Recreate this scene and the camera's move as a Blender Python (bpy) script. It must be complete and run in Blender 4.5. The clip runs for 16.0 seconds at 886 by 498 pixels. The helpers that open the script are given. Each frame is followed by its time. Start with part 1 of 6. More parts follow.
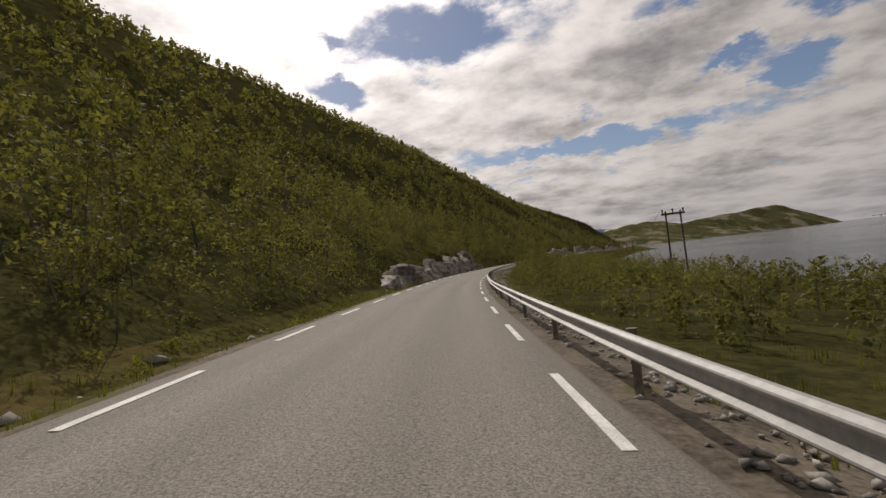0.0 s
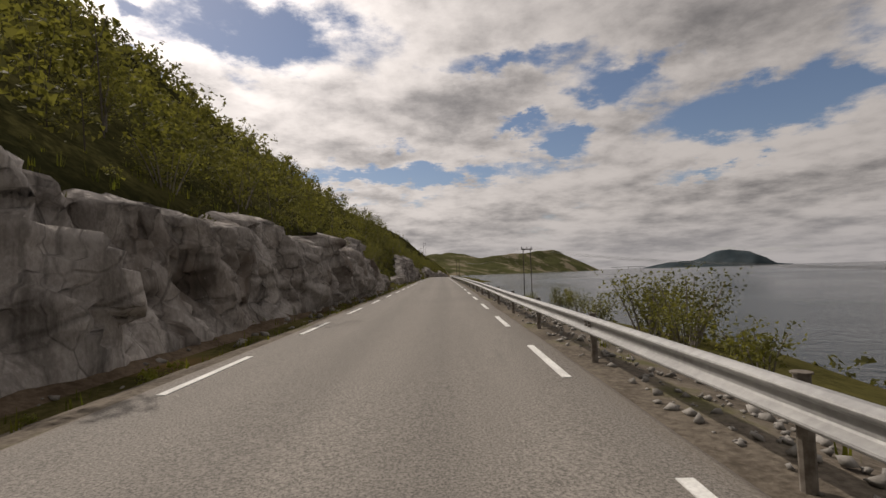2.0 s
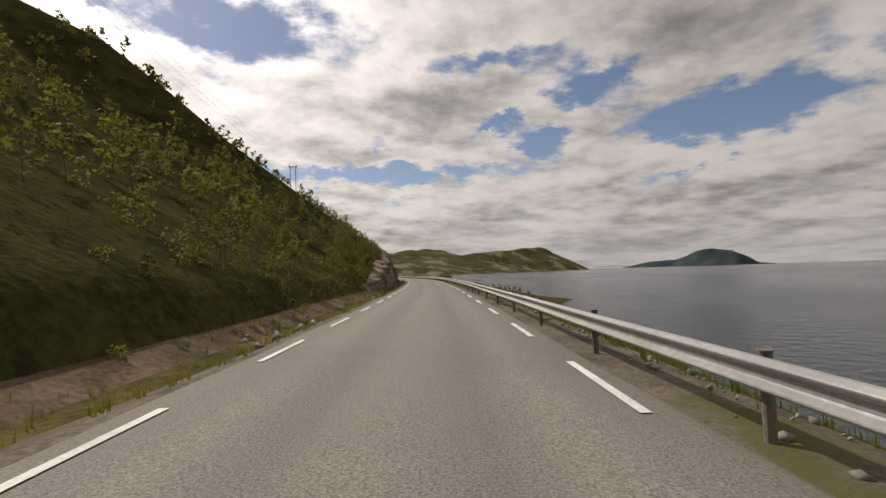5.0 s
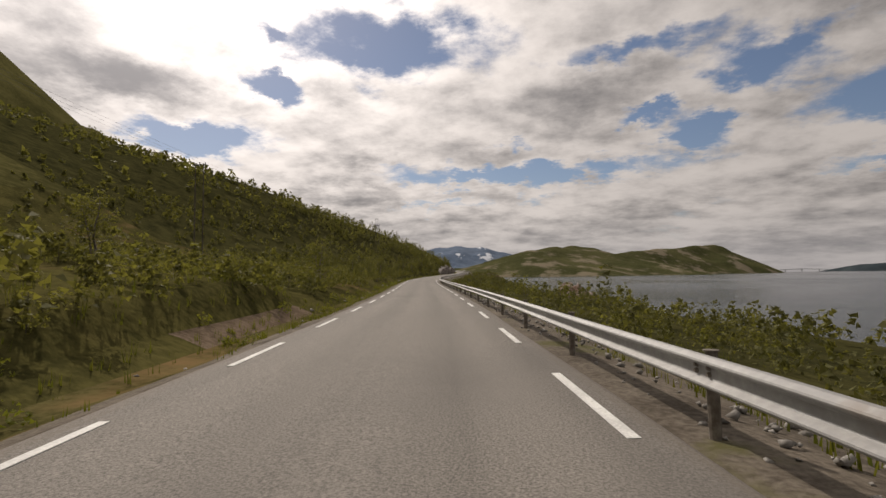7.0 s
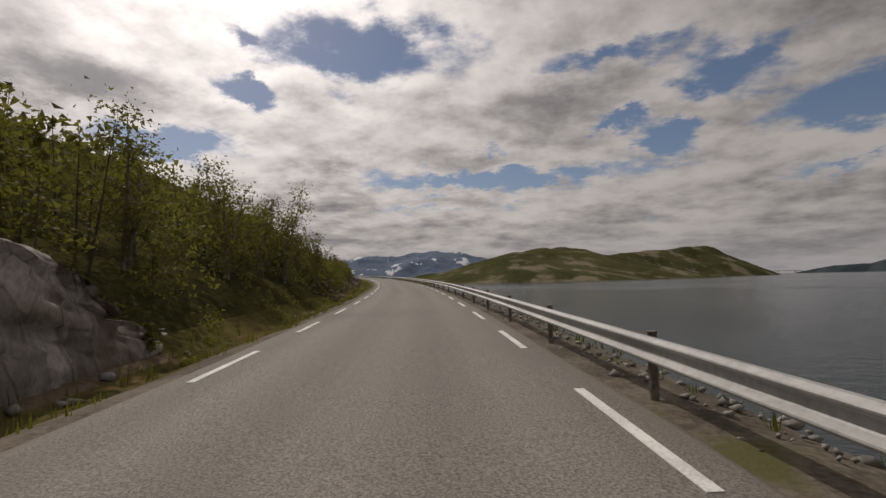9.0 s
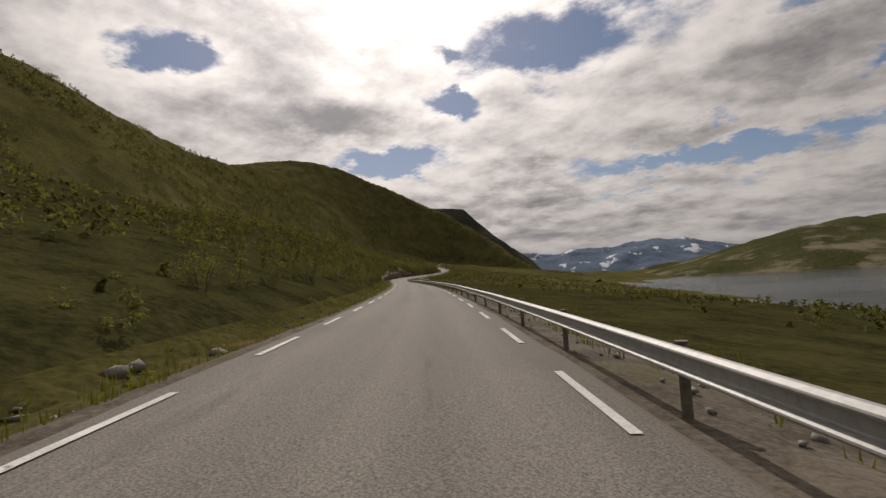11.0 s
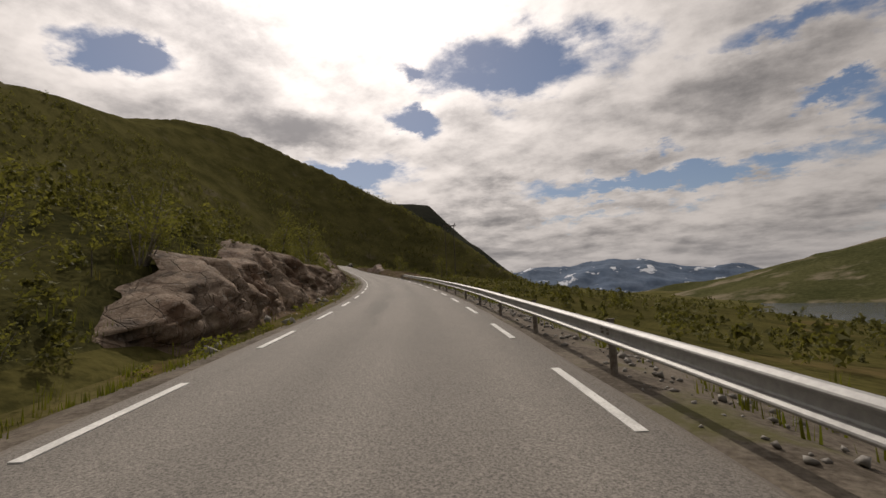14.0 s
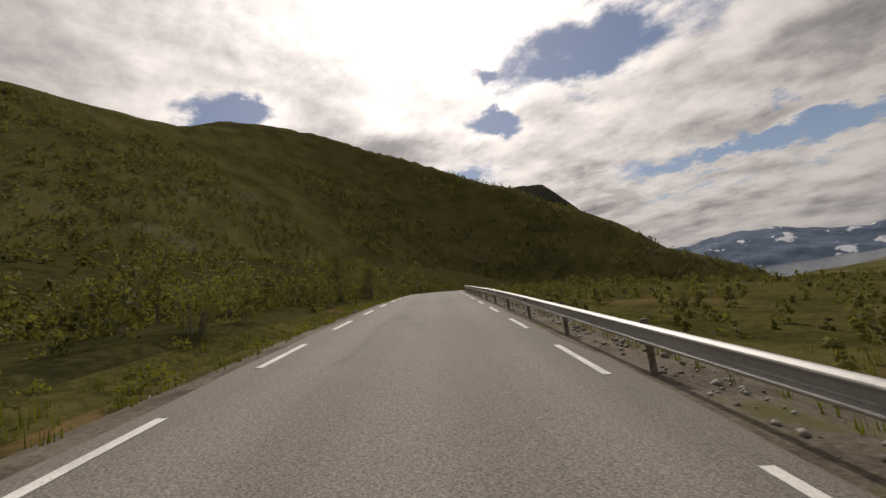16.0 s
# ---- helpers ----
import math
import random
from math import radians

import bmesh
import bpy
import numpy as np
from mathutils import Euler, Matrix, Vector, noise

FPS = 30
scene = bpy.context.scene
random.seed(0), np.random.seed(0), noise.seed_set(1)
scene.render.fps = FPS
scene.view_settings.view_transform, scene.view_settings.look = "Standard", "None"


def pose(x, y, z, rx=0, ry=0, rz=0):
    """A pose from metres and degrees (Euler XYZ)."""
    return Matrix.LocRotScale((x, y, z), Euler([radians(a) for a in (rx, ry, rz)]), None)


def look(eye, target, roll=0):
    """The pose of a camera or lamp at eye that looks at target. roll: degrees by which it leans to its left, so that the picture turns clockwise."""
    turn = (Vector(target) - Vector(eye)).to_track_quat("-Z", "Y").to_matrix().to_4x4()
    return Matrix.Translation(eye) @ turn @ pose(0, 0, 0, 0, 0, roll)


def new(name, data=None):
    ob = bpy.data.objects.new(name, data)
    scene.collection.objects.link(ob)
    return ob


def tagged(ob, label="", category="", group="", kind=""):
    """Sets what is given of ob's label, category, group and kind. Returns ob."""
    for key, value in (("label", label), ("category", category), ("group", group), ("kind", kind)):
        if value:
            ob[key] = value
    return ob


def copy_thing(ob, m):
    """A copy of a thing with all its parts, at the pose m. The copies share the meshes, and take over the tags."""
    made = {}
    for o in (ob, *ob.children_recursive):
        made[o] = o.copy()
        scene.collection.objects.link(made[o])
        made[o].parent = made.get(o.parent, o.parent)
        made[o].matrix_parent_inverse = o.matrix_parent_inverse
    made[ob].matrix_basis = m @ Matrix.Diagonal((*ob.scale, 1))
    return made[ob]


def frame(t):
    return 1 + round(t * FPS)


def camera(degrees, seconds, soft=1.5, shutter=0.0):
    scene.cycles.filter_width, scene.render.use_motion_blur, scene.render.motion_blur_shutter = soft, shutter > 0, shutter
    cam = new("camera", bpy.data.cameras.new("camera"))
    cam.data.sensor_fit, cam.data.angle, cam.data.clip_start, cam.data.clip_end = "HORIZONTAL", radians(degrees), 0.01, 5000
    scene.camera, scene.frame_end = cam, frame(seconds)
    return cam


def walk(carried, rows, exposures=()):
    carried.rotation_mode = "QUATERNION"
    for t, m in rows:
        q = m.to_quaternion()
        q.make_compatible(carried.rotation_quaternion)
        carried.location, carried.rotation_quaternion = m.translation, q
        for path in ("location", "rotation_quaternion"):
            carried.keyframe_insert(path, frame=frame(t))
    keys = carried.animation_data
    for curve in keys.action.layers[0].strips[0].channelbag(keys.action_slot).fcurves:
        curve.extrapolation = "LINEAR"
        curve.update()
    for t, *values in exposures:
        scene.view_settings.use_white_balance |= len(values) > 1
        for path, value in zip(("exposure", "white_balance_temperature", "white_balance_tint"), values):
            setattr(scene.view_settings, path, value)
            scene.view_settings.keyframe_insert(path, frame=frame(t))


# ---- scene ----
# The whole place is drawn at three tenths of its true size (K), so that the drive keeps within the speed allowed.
K = 0.3
H = 1.3            # eye height over the road, before K
SEA = -9.0         # the water's level; the road's start is 0
cam = camera(87.0, 16.0, soft=1.5, shutter=0.0)

# seconds, chainage, yaw, pitch, lean, road heading, road grade, road bank, offset from the middle of the road
ROWS = [
    (0, 0, -23.14, 2.03, -6.45, -23.08, -0.65, -4.85, 1.09),
    (0.5, 60.27, -15.95, 2.23, -6.29, -15.67, -0.37, -4.69, 1.1),
    (1, 120.95, -7.87, 2.91, -4.81, -7.02, 0.05, -3.21, 1.01),
    (1.5, 183.46, -0.58, 2.84, -3.78, -0.39, -0.02, -2.18, 0.75),
    (2, 246.12, 0.54, 3.04, -1.69, 0.65, 0.22, -0.09, 0.9),
    (2.5, 308.01, 0.43, 3.05, -1.65, 0.19, 0.2, -0.05, 0.72),
    (3, 368.38, 0.89, 2.48, -4.39, 1.12, -0.21, -2.79, 0.7),
    (5.5, 675.4, 0.64, 2.99, -0.31, 0.05, -0.11, 1.29, 0.6),
    (6, 737.78, -4.18, 2.9, 0.66, -4.54, -0.2, 2.26, 0.79),
    (6.5, 800.59, -9.21, 3.19, 0.21, -10.76, 0.09, 1.81, 0.6),
    (7, 861.17, -13.67, 3.23, -0.66, -14.07, 0.03, 0.94, 0.85),
    (7.5, 924.17, -15.44, 3.47, -3.38, -16.17, 0.37, -1.78, 0.97),
    (8, 987.19, -9.03, 3.72, -5.63, -7.86, 0.78, -4.03, 0.86),
    (8.5, 1050.11, -6.71, 4.06, -1.95, -7.27, 0.96, -0.35, 0.94),
    (9, 1112.11, -10.73, 3.83, -1.28, -12.37, 0.83, 0.32, 0.71),
    (9.5, 1173.89, -17.27, 4.29, -1.44, -19.22, 0.99, 0.16, 0.7),
    (10, 1235.64, -23.86, 4.22, -1.67, -24.26, 1.02, -0.07, 0.79),
    (12.5, 1550.25, -38.43, 4.51, -6.78, -39.17, 1.41, -5.18, 0.88),
    (13, 1613.55, -30.78, 4.74, -7.59, -29.46, 1.84, -5.99, 1.07),
    (13.5, 1677.78, -26.76, 5.31, -5.22, -28.14, 2.11, -3.62, 0.82),
    (14, 1742.01, -30.82, 5.96, -2.34, -32.73, 3.16, -0.74, 0.66),
    (14.5, 1805.82, -41.44, 7.41, -2.77, -42.8, 4.21, -1.17, 0.33),
    (15, 1870.08, -44.53, 7.79, -6.2, -45.05, 4.79, -4.6, 0.64),
    (15.5, 1930.7, -46.3, 8.23, -5.89, -44.67, 5.13, -4.29, 0.03),
    (16, 1994.77, -42.58, 7.57, -8.58, -44.06, 4.67, -6.98, 0.25),
]


def spline(xq, x, y):
    """A smooth curve through the points (x, y)."""
    x, y, xq = np.asarray(x, float), np.asarray(y, float), np.asarray(xq, float)
    m = np.gradient(y, x)
    i = np.clip(np.searchsorted(x, xq) - 1, 0, len(x) - 2)
    w = x[i + 1] - x[i]
    u = (xq - x[i]) / w
    return ((2 * u**3 - 3 * u**2 + 1) * y[i] + (u**3 - 2 * u**2 + u) * w * m[i]
            + (-2 * u**3 + 3 * u**2) * y[i + 1] + (u**3 - u**2) * w * m[i + 1])


_r = np.array(ROWS)
END = _r[-1, 1]
_s = np.concatenate([[-120], _r[:, 1], [END + 40, END + 85, END + 160, END + 330, END + 385, END + 460]])
_hd = np.concatenate([[-37], _r[:, 5], [-43, -34, -21, -18, 0, 19]])
_gr = np.concatenate([[-0.6], _r[:, 6], [3.2, 1.2, -0.4, -0.6, -0.6, -0.6]])
_bk = np.concatenate([[-5], _r[:, 7], [-5, -4, -3, 0, 0, 0]])
LINE = np.arange(-100, END + 400, 1.0)
HEAD = np.radians(spline(LINE, _s, _hd))
BANK = np.radians(spline(LINE, _s, _bk))
_dz = np.tan(np.radians(spline(LINE, _s, _gr)))
MID = np.stack([np.cumsum(np.sin(HEAD)), np.cumsum(np.cos(HEAD)), np.cumsum(_dz)], 1)
MID -= MID[100]


def at(s, d, z=0.0):
    """World places, before K, at chainage s, d metres right of the road's middle and z over the road's own plane."""
    s, d, z = np.broadcast_arrays(np.asarray(s, float), np.asarray(d, float), np.asarray(z, float))
    x, y, e = (np.interp(s, LINE, MID[:, i]) for i in range(3))
    hd, bk = np.interp(s, LINE, HEAD), np.interp(s, LINE, BANK)
    return np.stack([x + np.cos(hd) * d, y - np.sin(hd) * d, e + np.tan(bk) * np.clip(d, -3.6, 3.6) + z], -1)


def ride(t):
    s = float(spline(t, _r[:, 0], _r[:, 1]))
    yaw, pitch, lean, off = (float(spline(t, _r[:, 0], _r[:, i])) for i in (2, 3, 4, 8))
    bank = float(np.interp(s, LINE, BANK))
    eye = at(s, off - math.sin(bank) * H, H)
    return Matrix.Translation(Vector(eye) * K) @ pose(0, 0, 0, 90 + pitch, 0, -yaw) @ pose(0, 0, 0, 0, 0, lean)


walk(cam, [(t / 10, ride(t / 10)) for t in range(161)], exposures=[(0, -0.36, 7050, 16), (0.8, -0.18, 7100, 16), (1.5, -0.05, 7100, 16), (2, -0.28, 7050, 16), (3, -0.14, 7050, 16), (6, -0.12, 7150, 16), (6.6, -0.3, 7150, 16), (7, -0.32, 7150, 16), (7.6, -0.7, 7000, 16), (10.2, -0.7, 7000, 16), (12.4, -0.42, 7200, 16), (13.5, -0.43, 7200, 16), (14.2, -0.64, 7100, 16), (14.7, -0.7, 7050, 16), (15.5, -0.42, 7150, 16), (16, -0.48, 7150, 16)])

# ---- sky and sun ----
SUN_AZ, SUN_EL = -46.0, 44.0


def math_node(tree, op, a, b=None, c=None, clamp=False):
    n = tree.nodes.new("ShaderNodeMath")
    n.operation, n.use_clamp = op, clamp
    for i, v in enumerate((a, b, c)):
        if v is None:
            continue
        if isinstance(v, (int, float)):
            n.inputs[i].default_value = v
        else:
            tree.links.new(v, n.inputs[i])
    return n.outputs[0]


def noise_node(tree, vector, scale, detail=6.0, rough=0.55, distort=0.0):
    n = tree.nodes.new("ShaderNodeTexNoise")
    n.inputs["Scale"].default_value, n.inputs["Detail"].default_value = scale, detail
    n.inputs["Roughness"].default_value, n.inputs["Distortion"].default_value = rough, distort
    if vector is not None:
        tree.links.new(vector, n.inputs["Vector"])
    return n.outputs["Fac"]


def smooth(tree, v, lo, hi):
    n = tree.nodes.new("ShaderNodeMapRange")
    n.interpolation_type = "SMOOTHSTEP"
    n.inputs["From Min"].default_value, n.inputs["From Max"].default_value = lo, hi
    tree.links.new(v, n.inputs["Value"])
    return n.outputs["Result"]


def mix_color(tree, fac, a, b, blend="MIX"):
    n = tree.nodes.new("ShaderNodeMix")
    n.data_type, n.blend_type = "RGBA", blend
    for key, v in (("Factor", fac), ("A", a), ("B", b)):
        sock = [s for s in n.inputs if s.name == key and s.enabled and (key == "Factor" or s.type == "RGBA")][0]
        if isinstance(v, (int, float)):
            sock.default_value = v
        elif isinstance(v, tuple):
            sock.default_value = (*v, 1)
        else:
            tree.links.new(v, sock)
    return [o for o in n.outputs if o.type == "RGBA"][0]


def make_sky():
    world = bpy.data.worlds.new("sky")
    scene.world = world
    world.use_nodes = True
    tr = world.node_tree
    tr.nodes.clear()

    def add(*terms):
        r = terms[0]
        for q in terms[1:]:
            r = math_node(tr, "ADD", r, q)
        return r

    def mul(a, b):
        return math_node(tr, "MULTIPLY", a, b)

    def bell(a, e, ra, re):
        u, v = math_node(tr, "DIVIDE", math_node(tr, "SUBTRACT", a[0], a[1]), ra), math_node(tr, "DIVIDE", math_node(tr, "SUBTRACT", e[0], e[1]), re)
        return math_node(tr, "EXPONENT", mul(add(mul(u, u), mul(v, v)), -1.0))

    sky = tr.nodes.new("ShaderNodeTexSky")
    sky.sky_type, sky.sun_disc = "NISHITA", False
    sky.sun_elevation, sky.sun_rotation = radians(SUN_EL), radians(SUN_AZ)
    sky.air_density, sky.dust_density = 1.0, 0.6
    blue = mix_color(tr, 1.0, sky.outputs[0], (SKY_GAIN, SKY_GAIN * 1.04, SKY_GAIN * 1.10), "MULTIPLY")
    co = tr.nodes.new("ShaderNodeTexCoord").outputs["Generated"]
    sep = tr.nodes.new("ShaderNodeSeparateXYZ")
    tr.links.new(co, sep.inputs[0])
    x, y, z = sep.outputs
    az = mul(math_node(tr, "ARCTAN2", x, y), 57.2958)
    el = mul(math_node(tr, "ARCSINE", z), 57.2958)
    # a flat cloud sheet seen from below: streets get narrower towards the horizon
    zz = add(math_node(tr, "MAXIMUM", z, 0.0), 0.17)
    comb = tr.nodes.new("ShaderNodeCombineXYZ")
    tr.links.new(math_node(tr, "DIVIDE", x, zz), comb.inputs[0])
    tr.links.new(math_node(tr, "DIVIDE", y, zz), comb.inputs[1])
    sheet = comb.outputs[0]
    # the same sheet a little nearer to the sun: what stands there shades the cloud behind it
    up = tr.nodes.new("ShaderNodeVectorMath")
    up.operation = "MULTIPLY_ADD"
    tr.links.new(sheet, up.inputs[0])
    up.inputs[1].default_value = (0.92, 0.92, 0.92)
    a_, e_ = radians(SUN_AZ), radians(SUN_EL)
    q = 0.08 * math.cos(e_) / (math.sin(e_) + 0.17)
    up.inputs[2].default_value = (math.sin(a_) * q, math.cos(a_) * q, 0)

    def billow(vec):
        """Heaped cloud: broad masses, round heads and ragged rims."""
        big, mid, fine = noise_node(tr, vec, 0.85, 2.0, 0.5, 0.4), noise_node(tr, vec, 1.9, 2.0, 0.45, 0.5), noise_node(tr, vec, 5.6, 9.0, 0.63, 0.1)
        return add(mul(big, 0.44), mul(mid, 0.38), mul(fine, 0.36))

    rag, rag2, rag3 = (math_node(tr, "SUBTRACT", noise_node(tr, sheet, sc, 5.0, 0.62), 0.5) for sc in (1.9, 4.1, 8.0))
    azw = add(az, mul(rag, 9.0), mul(rag3, 8.0))
    elw = add(el, mul(rag2, 5.0), mul(rag3, 4.0))
    gap = None
    for a, e, ra, re, w in GAPS:
        g = mul(bell((azw, a), (elw, e), ra, re), w)
        gap = g if gap is None else math_node(tr, "MAXIMUM", gap, g)
    heavy = None
    for a, e, ra, re, w in DARK:
        g = mul(bell((azw, a), (elw, e), ra, re), w)
        heavy = g if heavy is None else math_node(tr, "MAXIMUM", heavy, g)
    here, ahead = billow(sheet), billow(up.outputs[0])
    dens = add(math_node(tr, "SUBTRACT", here, mul(gap, 0.34)), mul(heavy, 0.10))
    cover = smooth(tr, dens, 0.335, 0.50)
    # thick middles and bases are grey from below, thin rims and the side towards the sun are white
    thick = smooth(tr, add(mul(math_node(tr, "SUBTRACT", ahead, mul(gap, 0.16)), 0.9), mul(math_node(tr, "SUBTRACT", ahead, here), 0.55), mul(heavy, 0.24)), 0.34, 0.84)
    sunny = bell((az, SUN_AZ), (el, SUN_EL), 38.0, 25.0)
    tone = mix_color(tr, thick, (1.06, 1.05, 1.035), (0.30, 0.305, 0.32))
    tone = mix_color(tr, 1.0, tone, add(mul(sunny, 1.95), mul(bell((az, -32.0), (el, 20.0), 50.0, 90.0), 0.26), 0.50), "MULTIPLY")
    both = mix_color(tr, cover, blue, tone)
    # thin veil low over the horizon
    low = smooth(tr, el, 8.0, 0.0)
    both = mix_color(tr, mul(low, 0.6), both, (0.42, 0.43, 0.455))
    bg = tr.nodes.new("ShaderNodeBackground")
    tr.links.new(both, bg.inputs[0])
    bg.inputs[1].default_value = 1.0
    out = tr.nodes.new("ShaderNodeOutputWorld")
    tr.links.new(bg.outputs[0], out.inputs[0])


SKY_GAIN = 0.078
# the heaviest cloud bases: azimuth, elevation, half sizes, weight
DARK = [(-48, 19.5, 7, 2.3, 1.0), (-30, 9.5, 16, 1.6, 0.6), (-22, 13.8, 8, 1.2, 0.5), (4, 19.5, 9, 2.5, 0.5), (-44, 9, 14, 2, 0.5), (32, 24, 12, 3, 0.5)]
# openings of blue between the clouds: azimuth, elevation, half sizes in degrees, depth
GAPS = [(-20, 26.5, 14, 3.6, 1.0), (8, 24.5, 10, 1.7, 0.9), (23, 21, 7.5, 3.0, 1.0), (36.5, 16, 9, 2.4, 1.0), (-5, 12.2, 16, 1.4, 1.0), (15.5, 15, 3.4, 2.4, 0.95), (9.5, 17.4, 3.4, 1.1, 0.8),
        (-6, 15.6, 3.0, 0.9, 0.75), (31, 9.8, 7, 1.3, 0.8), (-33.5, 21, 4, 1.5, 1.0), (-43, 15.2, 7, 1.5, 1.0), (-66, 25, 6, 2.0, 1.0), (-33, 27, 3.5, 1.5, 0.8), (-14, 8.6, 10, 0.8, 0.6), (56, 20, 9, 3, 0.9)]
make_sky()

sun = new("sun", bpy.data.lights.new("sun", "SUN"))
sun.data.energy, sun.data.angle, sun.data.color = 3.5, radians(0.6), (1.0, 0.965, 0.90)
_a, _e = radians(SUN_AZ), radians(SUN_EL)
sun.matrix_world = look((0, 0, 50), Vector((0, 0, 50)) - Vector((math.sin(_a) * math.cos(_e), math.cos(_a) * math.cos(_e), math.sin(_e))))

# ---- materials ----
def material(name, low, high, scale=1.0, rough=0.9, bump=0.3, fine=14.0, metal=0.0, third=None, third_scale=0.3, third_at=(0.5, 0.65),
             island=0.0, leaf=0.0, spec=0.12, stretch=(1, 1, 1), bump_dist=0.05, cracks=0.0):
    """Two colours mixed by noise at two scales (per metre of the true place), with relief; third: stains or patches."""
    m = bpy.data.materials.new(name)
    m.use_nodes = True
    tr = m.node_tree
    tr.nodes.clear()
    co = tr.nodes.new("ShaderNodeTexCoord").outputs["Object"]
    mp = tr.nodes.new("ShaderNodeMapping")
    mp.inputs["Scale"].default_value = tuple(v / K for v in stretch)
    tr.links.new(co, mp.inputs[0])
    v = mp.outputs[0]
    n1, n2 = noise_node(tr, v, scale, 6.0, 0.6), noise_node(tr, v, scale * fine, 4.0, 0.6)
    f = smooth(tr, math_node(tr, "ADD", math_node(tr, "MULTIPLY", n1, 0.55), math_node(tr, "MULTIPLY", n2, 0.45)), 0.36, 0.64)
    if island:
        g = tr.nodes.new("ShaderNodeNewGeometry").outputs["Random Per Island"]
        f = math_node(tr, "ADD", math_node(tr, "MULTIPLY", f, 1 - island), math_node(tr, "MULTIPLY", g, island))
    col = mix_color(tr, f, low, high)
    if third:
        t = smooth(tr, noise_node(tr, v, third_scale, 5.0, 0.62), *third_at)
        col = mix_color(tr, t, col, third)
    joint = None
    if cracks:
        # jointed blocks, each with its own tone and tilt
        warp = tr.nodes.new("ShaderNodeVectorMath")
        warp.operation = "MULTIPLY_ADD"
        wn = tr.nodes.new("ShaderNodeTexNoise")
        wn.inputs["Scale"].default_value = 0.9
        tr.links.new(v, wn.inputs["Vector"])
        tr.links.new(wn.outputs["Color"], warp.inputs[0])
        warp.inputs[1].default_value = (0.22, 0.22, 0.22)
        tr.links.new(v, warp.inputs[2])
        for sc, deep, wide, tone in ((cracks, 0.30, 0.024, 0.20), (cracks * 2.7, 0.16, 0.03, 0.18)):
            fc = tr.nodes.new("ShaderNodeTexVoronoi")
            fc.inputs["Scale"].default_value = sc
            tr.links.new(warp.outputs[0], fc.inputs["Vector"])
            ed = tr.nodes.new("ShaderNodeTexVoronoi")
            ed.feature = "DISTANCE_TO_EDGE"
            ed.inputs["Scale"].default_value = sc
            tr.links.new(warp.outputs[0], ed.inputs["Vector"])
            line = smooth(tr, ed.outputs["Distance"], wide, 0.0)
            joint = line if joint is None else math_node(tr, "ADD", joint, math_node(tr, "MULTIPLY", line, 0.5))
            sp = tr.nodes.new("ShaderNodeSeparateColor")
            tr.links.new(fc.outputs["Color"], sp.inputs[0])
            k = math_node(tr, "ADD", math_node(tr, "MULTIPLY", sp.outputs[0], tone * 2), 1.0 - tone)
            k = math_node(tr, "MULTIPLY", k, math_node(tr, "SUBTRACT", 1.0, math_node(tr, "MULTIPLY", line, deep)))
            col = mix_color(tr, 1.0, col, k, "MULTIPLY")
        # water stains that run down the face, pale lichen
        dn = tr.nodes.new("ShaderNodeMapping")
        dn.inputs["Scale"].default_value = (1.1, 1.1, 0.13)
        tr.links.new(v, dn.inputs[0])
        col = mix_color(tr, math_node(tr, "MULTIPLY", smooth(tr, noise_node(tr, dn.outputs[0], 1.3, 5.0, 0.6), 0.50, 0.70), 0.7), col, (0.055, 0.046, 0.038))
        col = mix_color(tr, math_node(tr, "MULTIPLY", smooth(tr, noise_node(tr, v, 5.0, 5.0, 0.7), 0.56, 0.72), 0.45), col, (0.42, 0.40, 0.37))
    b = tr.nodes.new("ShaderNodeBsdfPrincipled")
    tr.links.new(col, b.inputs["Base Color"])
    b.inputs["Roughness"].default_value, b.inputs["Metallic"].default_value = rough, metal
    b.inputs["Specular IOR Level"].default_value = spec
    if bump:
        bp = tr.nodes.new("ShaderNodeBump")
        bp.inputs["Strength"].default_value, bp.inputs["Distance"].default_value = bump, bump_dist * K
        hgt = math_node(tr, "ADD", n1, math_node(tr, "MULTIPLY", n2, 0.5))
        if joint is not None:
            hgt = math_node(tr, "SUBTRACT", hgt, math_node(tr, "MULTIPLY", joint, 0.8))
        tr.links.new(hgt, bp.inputs["Height"])
        tr.links.new(bp.outputs[0], b.inputs["Normal"])
    shader = b.outputs[0]
    if leaf:
        tl = tr.nodes.new("ShaderNodeBsdfTranslucent")
        tr.links.new(mix_color(tr, 1.0, col, (1.4, 1.35, 0.65), "MULTIPLY"), tl.inputs[0])
        mx = tr.nodes.new("ShaderNodeMixShader")
        mx.inputs[0].default_value = leaf
        tr.links.new(shader, mx.inputs[1])
        tr.links.new(tl.outputs[0], mx.inputs[2])
        shader = mx.outputs[0]
    out = tr.nodes.new("ShaderNodeOutputMaterial")
    tr.links.new(shader, out.inputs[0])
    return m


ASPHALT = material("asphalt", (0.080, 0.073, 0.064), (0.280, 0.258, 0.229), 44.0, 0.85, 0.4, 2.6, third=(0.140, 0.129, 0.116), third_scale=0.10,
                   third_at=(0.50, 0.80), spec=0.3, bump_dist=0.02)


